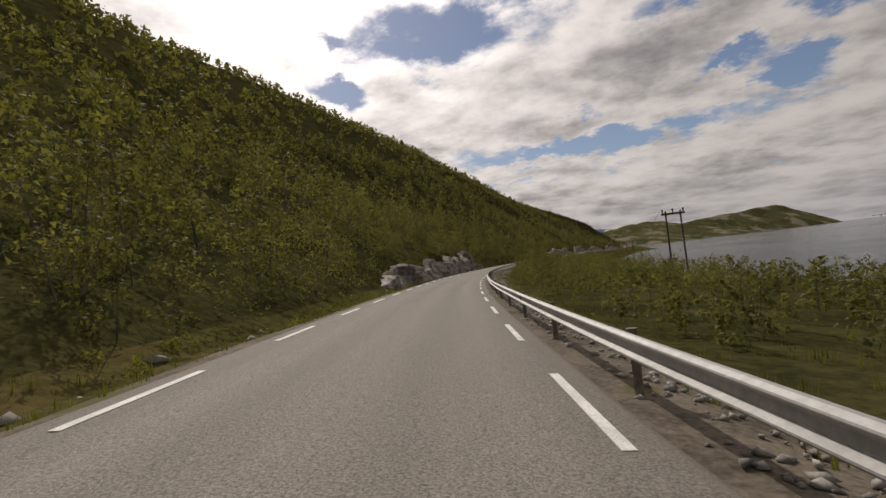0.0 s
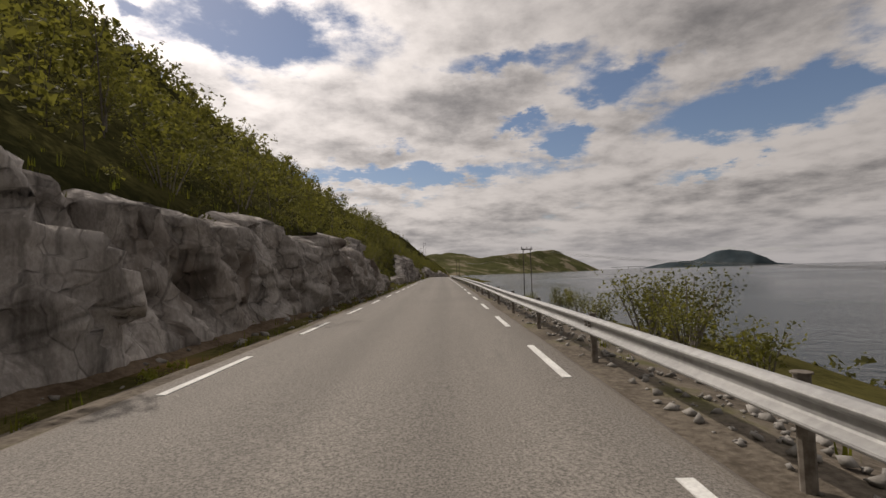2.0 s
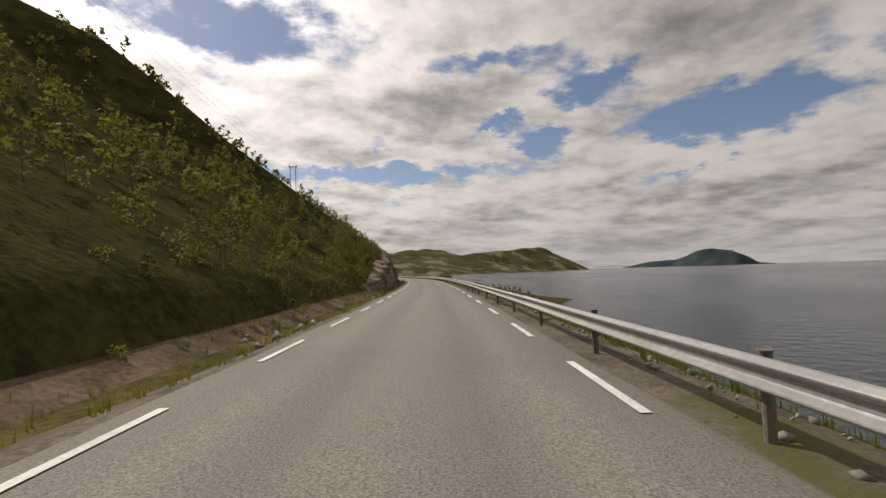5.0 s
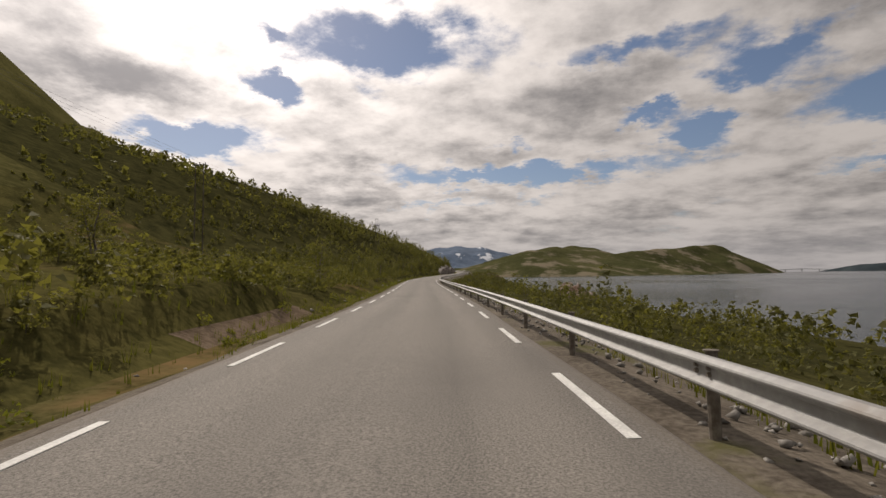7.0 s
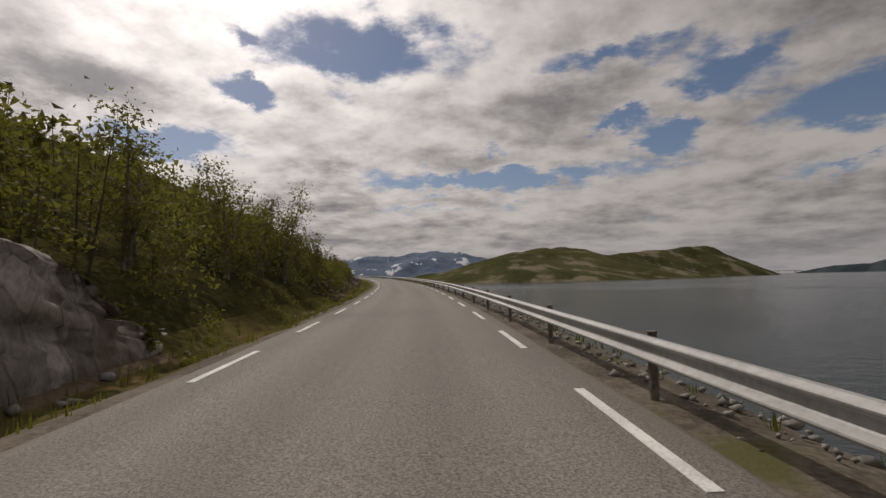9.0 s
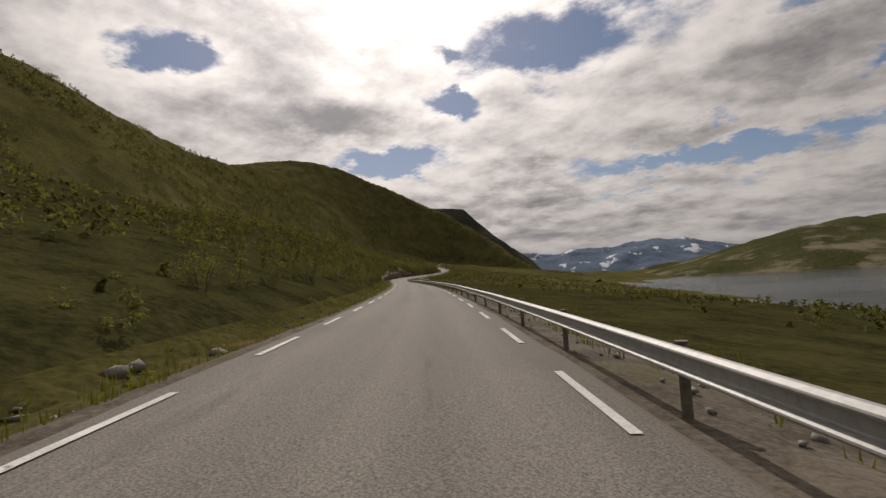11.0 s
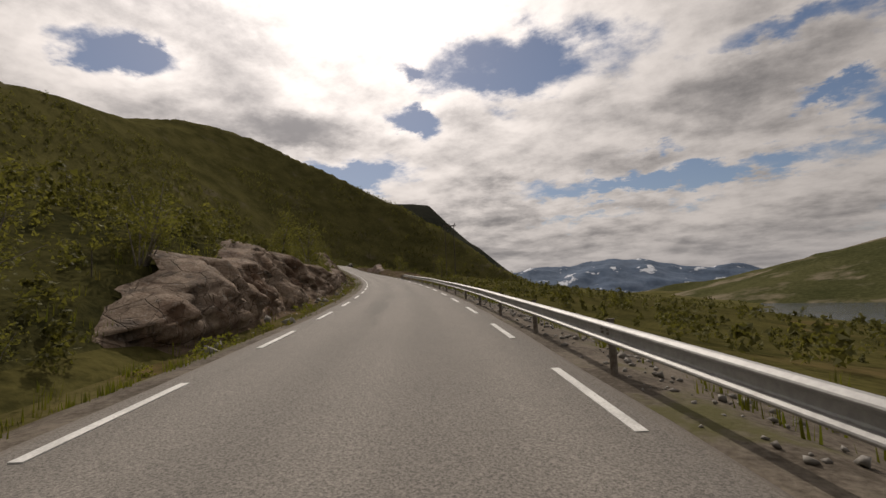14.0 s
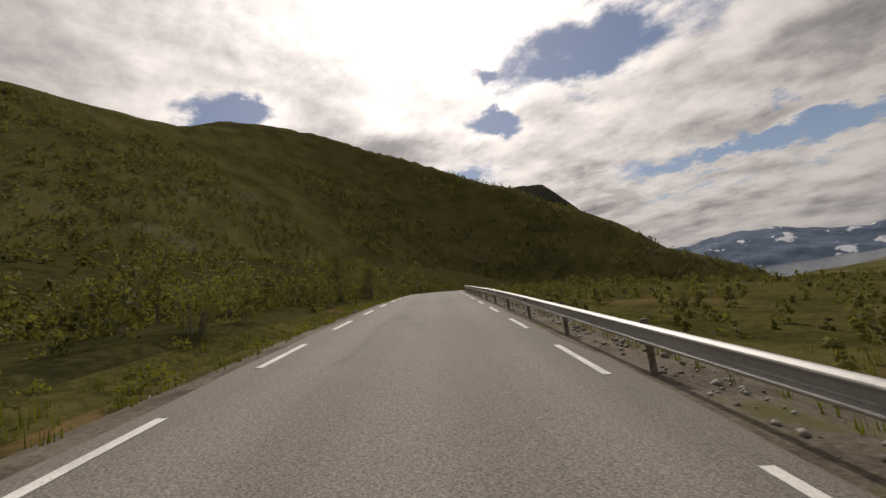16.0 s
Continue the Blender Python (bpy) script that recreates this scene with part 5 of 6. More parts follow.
# low growth between the road and the water, and on the valley floor


def lowland(n, near, far, seed):
    g = np.random.RandomState(seed)
    s = in_ranges(g, n, -40, END + 330)
    if far < 20:
        u = g.rand(n) * 1235
        s = np.where(u < 275, u - 15, np.where(u < 640, u + 460, u + 860))
    w = np.minimum(key(REACH, s) * 0.9, far)
    d = near + (w - near).clip(0.5) * g.rand(n) ** 0.9
    ok = g.rand(n) < key(GROW_RIGHT, s) * (0.7 + 0.7 * fbm(s / 15, d / 15, 65, 2))
    ok &= ~(in_layby(s, d) | in_layby(s - 1.5, d)) & ~((s > 1546) & (s < 1582) & (d < 12)) & ~((s > 1535) & (s < 1640) & (d < 6.5))
    ok &= ~((s > 1016) & (s < 1052) & (d > 24))
    s, d = s[ok], d[ok]
    z = right_z(s, d)
    keep = z + road_z(s) > SEA + 0.4
    return s[keep], d[keep], at(s[keep], d[keep], z[keep] - 0.1)


# denser patches of low growth: stretch, offsets, count, heights, faces to each, leaf size
for _k, (_a, _b, _d0, _d2, _n, _h0, _h1, _per, _size, _what) in enumerate((
        (676, 742, -7.0, -20, 340, 0.9, 1.5, 104, 0.085, "birch scrub over the tall rock cut"), (1160, 1300, -6.6, -42, 900, 0.9, 1.4, 64, 0.12, "low birch scrub on the slope above the ditch"),
        (1985, 2110, -6.8, -62, 900, 1.0, 1.8, 64, 0.12, "young birches on the flat below the hill"), (1962, 2100, 7.0, 60, 520, 0.6, 0.7, 40, 0.12, "low willow scrub beyond the rail"),
        (1590, 1835, 8.5, 75, 1300, 0.6, 0.9, 40, 0.13, "low dark scrub on the valley floor"), (845, 985, -6.2, -34, 800, 0.7, 1.1, 64, 0.11, "lush low scrub beside the road"))):
    _s1, _d1 = in_ranges(_g, _n, _a, _b), _d0 + (_d2 - _d0) * _g.rand(_n) ** 1.3
    _z = np.where(_d1 < 0, left_z(_s1, -_d1), right_z(_s1, _d1))
    woods("low_scrub", at(_s1, _d1, _z - 0.1), _h0 + _h1 * _g.rand(_n) ** 1.4, _per, _size, LEAF if _k % 2 else LEAF_DARK, _what, 80 + _k, 0.42, False)

# a close stand of young birches beside the bend
_s1 = in_ranges(_g, 330, 1684, 1737)
_d1 = 4.7 + 4.6 * _g.rand(330)
_c = at(_s1, -_d1, left_z(_s1, _d1) - 0.1)
woods("birch_thicket", _c, (2.9 + 2.6 * _g.rand(330)) * np.clip(_d1 / 6.2, 0.7, 1.1), 304, 0.085, LEAF_DARK, "close stand of young birches beside the bend", 47)
_s1 = in_ranges(_g, 110, 1619, 1662)
_d1 = 5.4 + 3.6 * _g.rand(110)
_c = at(_s1, -_d1, left_z(_s1, _d1) - 0.1)
woods("birch_thicket", _c, 2.4 + 1.8 * _g.rand(110), 400, 0.085, LEAF_DARK, "dark young birches over the rock cut", 48)

# young birches and willow close together beyond the rail at the start of the road
_s1 = -8 + 190 * _g.rand(1100)
_d1 = 6.2 + 22 * _g.rand(1100) ** 0.9
_h = (1.2 + 1.7 * _g.rand(1100) ** 1.4) * key({-10: 0.58, 40: 0.8, 70: 1.45, 110: 1.5, 150: 1.0, 190: 0.75}, _s1) * np.clip((_d1 - 4.0) / 4.5, 0.45, 1)
for _k, _m in enumerate((LEAF, LEAF_DARK)):
    woods("shore_woods", at(_s1, _d1, right_z(_s1, _d1) - 0.1)[_k::2], _h[_k::2], 88, 0.085, _m, "close young birches and willows beyond the rail", 62 + _k, 0.40)
# how tall that growth stands
TALL_RIGHT = {-100: 1.0, 30: 1.1, 60: 2.0, 100: 2.4, 160: 1.9, 240: 1.2, 300: 0.9, 700: 0.7, 745: 1.0, 800: 1.35, 880: 1.2, 940: 0.9, 985: 0.6, 1000: 0.7, 1040: 0.9, 1090: 0.9, 1300: 0.9, 1500: 0.8, 1590: 0.7, 1740: 0.7, 1800: 0.5, 1960: 0.6, 1990: 0.5, 2400: 0.5}
for _n, _near, _far, _h0, _h1, _per, _size, _seed, _what in ((5600, 5.4, 18, 0.6, 1.2, 88, 0.074, 31, "willow scrub on the shore slope"), (6500, 17, 130, 0.6, 1.2, 32, 0.18, 33, "scrub on the low land")):
    for _k, (_m, _hue) in enumerate(((LEAF, "green"), (LEAF_DARK, "dark green"))):
        _s1, _d1, _c = lowland(_n // 2 if _k == 0 else int(_n * 0.6), _near, _far, _seed + 100 * _k)
        woods("shore_scrub", _c, (_h0 + _h1 * _g.rand(len(_c)) ** 1.3) * key(TALL_RIGHT, _s1), _per, _size, _m, _hue + " " + _what, _seed + 1 + 100 * _k, 0.42, False)
_s1, _d1, _c = lowland(6500, 60, 460, 35)
_ok = _s1 > 1380
woods("valley_scrub", _c[_ok], 0.7 + 0.8 * _g.rand(_ok.sum()), 16, 0.34, LEAF_DARK, "low scrub over the valley floor", 36, 0.6, False)

# grass on both verges
_n = 38000
_s1 = in_ranges(_g, _n, -12, END + 80)
_d1 = 2.95 + 2.3 * _g.rand(_n)
_ok = _g.rand(_n) < (0.95 - 0.2 * np.clip(cut_left(_s1), 0, 3)) * (0.6 + 0.6 * fbm(_s1 / 5, _d1, 67, 2)) * np.where((_s1 > 1500) & (_s1 < 1660), 0.35, 1) * np.clip((_d1 - 2.7) / 0.5, 0.1, 1)
_s1, _d1 = _s1[_ok], _d1[_ok]
grass("verge_grass", _s1, -_d1, left_z(_s1, _d1), 0.06 + 0.17 * _g.rand(len(_s1)) * np.clip((_d1 - 2.6), 0.3, 1.8), "rough grass and herbs on the verge", 41)
_s1 = in_ranges(_g, _n, -12, END + 80)
_d1 = 3.7 + 4.0 * _g.rand(_n) ** 1.3
_ok = (_g.rand(_n) < 0.5 + 0.7 * fbm(_s1 / 6, _d1, 69, 2)) & ~in_layby(_s1, _d1)
_s1, _d1 = _s1[_ok], _d1[_ok]
_s2 = in_ranges(_g, 3500, 1562, 1640)
_d2 = 3.1 + 3.5 * _g.rand(3500)
_ok = ~in_layby(_s2, _d2)
_s1, _d1 = np.concatenate([_s1, _s2[_ok]]), np.concatenate([_d1, _d2[_ok]])
grass("shoulder_grass", _s1, _d1, right_z(_s1, _d1), 0.08 + 0.20 * _g.rand(len(_s1)), "rough grass behind the guard rail", 42)

# bright herbs in tufts along the ditch
_n = 2600
_s1 = in_ranges(_g, _n, -12, END + 70)
_d1 = 3.5 + 2.2 * _g.rand(_n)
_ok = _g.rand(_n) < key({-12: 0.9, 25: 0.6, 34: 0.15, 112: 0.2, 122: 0.8, 180: 1, 204: 1, 210: 0.25, 296: 0.5, 318: 0.4, 330: 0.15, 660: 0.15, 835: 0.3, 860: 0.6, 1005: 0.6, 1030: 0.2, 1118: 0.5, 1240: 0.6, 1270: 0.4, 1500: 0.1, 1660: 0.4, 1680: 0.9, 1750: 0.7, 1765: 0.2, 1960: 0.5, 1980: 1, 2100: 1}, _s1)
_s1, _d1 = _s1[_ok], _d1[_ok]
scrub("verge_herbs", at(_s1, -_d1, left_z(_s1, _d1) - 0.05), 0.12 + 0.24 * _g.rand(len(_s1)) ** 1.6, 60, 0.045, HERB, "bright yellow-green herbs in tufts on the verge", 49, 0.8)

# turf hanging over the top of the rock
_n = 15000
_s1 = in_ranges(_g, _n, -12, END + 40)
_s1 = _s1[(cut_left(_s1) > 0.3) & ~((_s1 > 440) & (_s1 < 630))]
_d1 = 5.7 + 0.26 * cut_left(_s1) + 2.6 * _g.rand(len(_s1)) ** 1.4
grass("bank_grass", _s1, -_d1, left_z(_s1, _d1), 0.12 + 0.28 * _g.rand(len(_s1)), "long grass and heather on the rock's top edge", 43)

# single birches and bushes near the road
TREES = [birch(71, 4.6, 1600, LEAF), birch(72, 3.6, 1300, LEAF), birch(73, 5.6, 1900, LEAF, 0.28), birch(74, 4.2, 1500, LEAF_DARK), birch(75, 3.0, 1100, LEAF_DARK, 0.36)]
BUSHES = [bush(81, 1.3, 1100, LEAF), bush(82, 0.9, 800, LEAF), bush(83, 1.6, 1300, LEAF_DARK)]


def plant(kind, s, d, size, turn):
    # nothing tall grows on the open slope and the bare shore
    size = size * (0.45 if -20 < d < 0 and 1163 < s < 1205 or -20 < d < 0 and 790 < s < 870 or d > 0 and 984 < s < 1022 else 1.0)
    z = float(right_z(s, d)) if d > 0 else float(left_z(s, -d))
    m = pose(*(at(s, d, z - 0.08) * K), 0, 0, turn) @ Matrix.Diagonal((size, size, size, 1))
    c = copy_thing(kind, m)
    c.scale = (size, size, size)
    return c


_g = np.random.RandomState(8)
for _s in np.arange(-5, END + 110, 5.2):
    if 430 < _s < 640 or 1300 < _s < 1495:
        if _g.rand() < 0.55:
            continue
    w = float(key(WOOD_LEFT, _s))
    _cut = float(cut_left(_s))
    for _k in range(2):
        if _g.rand() < w * 0.16:
            dd = 6.2 + 0.35 * _cut + 9 * _g.rand() ** 1.5 + (1.0 if w < 0.6 else 0)
            plant(TREES[_g.randint(0, 5)], _s + 4 * _g.rand(), -dd, 0.65 + 0.5 * _g.rand(), 360 * _g.rand())
    if _g.rand() < 0.32:
        plant(BUSHES[_g.randint(0, 3)], _s + 4 * _g.rand(), -(5.9 + 0.32 * _cut + 4 * _g.rand()), 0.7 + 0.6 * _g.rand(), 360 * _g.rand())
    if _g.rand() < float(key(GROW_RIGHT, _s)) * 0.36 and not 1535 < _s < 1600:
        plant(BUSHES[_g.randint(0, 3)], _s + 4 * _g.rand(), 6.0 + 9 * _g.rand(), 0.6 + 0.6 * _g.rand(), 360 * _g.rand())
for _t, _s, _d, _z in [(2, 73, 9.5, 1.05), (0, 76, 8.6, 1.0), (2, 80, 10.5, 1.0), (1, 71, 11, 1.0), (0, 84, 9, 0.9), (0, 78, 12, 0.8), (3, 84, 13, 0.85), (2, 120, 11, 0.8), (0, 124, 13, 0.8), (1, 129, 10, 0.7), (0, 112, 9.5, 0.7),
                       (1, 196, 9, 0.8), (0, 201, 10, 0.75), (2, 194, 11, 0.75), (1, 205, 9, 0.7), (1, 285, 11, 0.6), (3, 292, 12, 0.5), (0, 330, 14, 0.4), (1, 338, 10, 0.4),
                       (0, 1066, 12, 0.5), (3, 1082, 12, 0.55), (1, 1074, 11, 0.5), (0, 1853, 9, 0.9), (1, 1857, 11, 0.7), (3, 1848, 10, 0.6),
                       (0, 1826, 13, 0.9), (3, 1832, 16, 0.7), (2, 1960, 18, 0.7), (3, 1964, 20, 0.7)] + [((0, 2, 3, 1)[_i % 4], 1678 + 3.1 * _i, -(7.2 + 2.4 * ((_i * 7) % 5) / 5), 0.95 + 0.08 * (_i % 4)) for _i in range(18)] + [((2, 0, 3)[_i % 3], 1688 + 1.8 * _i, -(5.9 + 1.8 * ((_i * 5) % 7) / 7), 0.85 + 0.12 * (_i % 3)) for _i in range(28)] + [
                       (1, 375, -5.7, 0.5), (4, 379, -5.4, 0.55), (3, 377, -7.4, 0.6)] + [
                       ((3, 0, 4, 2)[_i % 4], 1118 + 3.0 * _i, -(7.8 + 3.5 * ((_i * 7) % 5) / 5), 0.9 + 0.1 * (_i % 3)) for _i in range(12)] + [((3, 4, 0, 3)[_i % 4], 986 + 3.4 * _i, -(7.4 + 5 * ((_i * 3) % 5) / 5), 0.75 + 0.1 * (_i % 3)) for _i in range(14)]:
    plant(TREES[_t], _s, _d, _z, 77.0 * _s % 360)
for _k, _s, _d, _z in [(2, 263, 9.5, 1.55), (0, 265, 9.0, 1.8), (2, 266.5, 10.2, 1.5), (0, 260, 8.0, 1.1), (1, 268, 8.0, 1.4), (1, 256, 7.4, 1.2), (0, 273, 8.6, 1.0), (2, 280, 9.6, 1.0), (1, 288, 8.5, 1.0),
                       (2, 758, 12, 1.7), (0, 760, 11.4, 1.9), (2, 762, 13, 1.8), (0, 757, 13.5, 1.7), (2, 766, 12.5, 1.5), (1, 769, 11, 1.4),
                       (1, 372, -5.0, 1.0), (0, 374.5, -5.2, 0.9), (1, 377.5, -5.0, 0.9), (2, 370, -6.0, 0.9), (1, 1571, 5.6, 0.8), (0, 1556.6, 7.6, 0.5), (1, 1556.2, 8.6, 0.7), (1, 1553.6, 4.5, 0.45), (1, 1554.8, 5.1, 0.5), (0, 1553.4, 5.4, 0.42), (1, 1554.6, 6.1, 0.6), (0, 1555.8, 6.3, 0.45)]:
    plant(BUSHES[_k], _s, _d, _z, 53.0 * _s % 360)
_g = np.random.RandomState(19)
for _i in range(26):
    plant(BUSHES[_g.randint(0, 3)], 1053 + 42 * _g.rand(), 6.5 + 9 * _g.rand(), 0.6 + 0.5 * _g.rand(), 360 * _g.rand())
for _i in range(34):
    plant((TREES + BUSHES * 2)[_g.randint(0, 11)], 1592 + 95 * _g.rand(), 9.5 + 26 * _g.rand(), 0.45 + 0.4 * _g.rand(), 360 * _g.rand())
for _i in range(16):
    plant(TREES[_i % 5], 1622 + 36 * _g.rand(), -(6.4 + 3.2 * _g.rand()), 0.75 + 0.3 * _g.rand(), 360 * _g.rand())
for _i in range(9):
    plant((BUSHES + TREES)[_i % 4], 1740 + 11 * _g.rand(), -(5.2 + 2.5 * _g.rand()), 0.6 + 0.4 * _g.rand(), 360 * _g.rand())
for _i in range(20):
    plant(TREES[(3, 4, 0, 1)[_i % 4]], 74 + 90 * _g.rand() ** 1.2, 8.5 + 9 * _g.rand(), 0.45 + 0.3 * _g.rand(), 360 * _g.rand())
for _i in range(44):
    _s, _d = 1958 + 110 * _g.rand(), 6.5 + 22 * _g.rand() ** 1.3
    plant((TREES + BUSHES)[_g.randint(0, 8)], _s, -_d, 0.42 + 0.3 * _g.rand(), 360 * _g.rand())
for _i in range(26):
    _s, _d = 1985 + 90 * _g.rand(), 6 + 22 * _g.rand()
    plant(BUSHES[_g.randint(0, 3)], _s, _d, 0.4 + 0.3 * _g.rand(), 360 * _g.rand())
for _o in TREES + BUSHES:
    for _c in list(_o.children):
        bpy.data.objects.remove(_c)
    bpy.data.objects.remove(_o)


# ---- power line ----
def h_pole(place, heading, tall, apart, label="weathered wooden H-frame power pole with three insulators"):
    pole = thing("power_pole", place, label, "power pole", "power line poles", turn=-heading)
    for x in (-apart / 2, apart / 2):
        v, f = tube([(x, 0, -1.5), (x, 0, tall * 0.5), (x * 0.97, 0, tall)], 0.10, 0.075, 8)
        make("post", v, f, POLE_WOOD, parent=pole)
    hw = apart / 2 + 0.35
    v = [(x, y, z) for x in (-hw, hw) for y in (-0.09, 0.09) for z in (tall - 0.35, tall - 0.17)]
    f = [(0, 1, 3, 2), (4, 6, 7, 5), (0, 4, 5, 1), (2, 3, 7, 6), (0, 2, 6, 4), (1, 5, 7, 3)]
    make("crossarm", v, f, POLE_WOOD, parent=pole, label="dark timber crossarm")
    for x in (-hw + 0.1, 0, hw - 0.1):
        v, f = tube([(x, 0, tall - 0.18), (x, 0, tall - 0.08), (x, 0, tall - 0.06), (x, 0, tall + 0.12), (x, 0, tall + 0.2)], 0.05, 0.07, 8)
        make("insulator", v, f, CAR_DARK, parent=pole, label="dark pin insulator")
    return pole


def wires(a, b, heading_a, heading_b, tall_a, tall_b, apart=1.5):
    for i, o in enumerate((-1, 0, 1)):
        p = []
        hw = apart / 2 + 0.25
        for (q, hd, t) in ((a, heading_a, tall_a), (b, heading_b, tall_b)):
            g = radians(hd)
            p.append(np.array([q[0] + math.cos(g) * o * hw, q[1] - math.sin(g) * o * hw, q[2] + t + 0.2]))
        pts = [p[0] + (p[1] - p[0]) * u - np.array([0, 0, 4 * u * (1 - u) * 0.02 * np.linalg.norm(p[1] - p[0])]) for u in np.linspace(0, 1, 15)]
        v, f = tube(pts, 0.011, 0.011, 3)
        make("power_wire", v, f, WIRE, label="thin bare conductor slung between power poles", category="wire", group="power wires")


# chainage, offset, top over the road, height, heading of the line
POLES = [(45, 20.5, 4.3, 8.6, -18), (120, 30, 2.5, 8.5, -12), (191, 23.1, 1.4, 8.6, -4), (331, 16.35, 5.25, 8.4, 0), (466, 5.4, 8.2, 8.6, -4), (600, -22, 26, 8.6, -12), (736, -30, 30.0, 8.6, -12),
         (938, -36.5, 19.9, 10.9, -14), (1049, -33, 20.5, 8.6, -18), (1143, -50, 32.5, 9.5, -24), (1290, -60, 34, 9, -30), (1620, 16.9, 6.6, 8.8, -32), (1824, 14.25, 9.0, 9.2, -42), (1952, 41, 4.6, 9, -40)]
_last = None
for _s, _d, _top, _tall, _hd in POLES:
    _p = at(_s, _d, 0)
    # the legs reach down into the ground
    _soil = float(right_z(_s, _d)) if _d > 0 else float(left_z(_s, -_d))
    _tall = max(_tall, float(road_z(_s)) + _top - _soil + 0.5)
    _b = np.array([_p[0], _p[1], float(road_z(_s)) + _top - _tall])
    h_pole(_b, _hd, _tall, 1.65 if _s > 1800 else 1.35)
    if _last is not None and _s not in (600, 1620, 1824):
        wires(_last[0], _b, _last[1], _hd, _last[2], _tall)
    _last = (_b, _hd, _tall)


# ---- parked cars ----
def wheel(car, x, y, r, sidewise):
    """A tyre with an alloy rim and spokes; sidewise: +1 on the car's left."""
    n = 20
    prof = [(0.62 * r, -0.10), (0.9 * r, -0.105), (r, -0.08), (r, 0.08), (0.9 * r, 0.105), (0.62 * r, 0.10)]
    v = [(x + rr * math.cos(g), y + w * sidewise, r + rr * math.sin(g)) for rr, w in prof for g in (math.tau * i / n for i in range(n))]
    m = len(prof)
    f = [(k * n + i, k * n + (i + 1) % n, ((k + 1) % m) * n + (i + 1) % n, ((k + 1) % m) * n + i) for k in range(m) for i in range(n)]
    tyre = make("wheel", v, f, RUBBER, parent=car, label="black tyre on a silver alloy rim")
    v, f = [], []
    for k in range(7):
        g = math.tau * k / 7
        for a, rr in ((g - 0.10, 0.62), (g + 0.10, 0.62), (g + 0.28, 0.12), (g - 0.28, 0.12)):
            v.append((x + rr * r * math.cos(a), y + 0.085 * sidewise, r + rr * r * math.sin(a)))
        f.append(tuple(range(4 * k, 4 * k + 4)))
    b = len(v)
    v += [(x + rr * r * math.cos(g), y + w * sidewise, r + rr * r * math.sin(g)) for rr, w in ((0.63, 0.10), (0.55, 0.09), (0.55, 0.02)) for g in (math.tau * i / n for i in range(n))]
    f += [(b + k * n + i, b + k * n + (i + 1) % n, b + (k + 1) * n + (i + 1) % n, b + (k + 1) * n + i) for k in range(2) for i in range(n)]
    make("rim", v, f, ALLOY, parent=tyre)
    make("brake_disc", [(x + 0.5 * r * math.cos(g), y + 0.03 * sidewise, r + 0.5 * r * math.sin(g)) for g in (math.tau * i / n for i in range(n))], [tuple(range(n))], CAR_DARK, parent=tyre)


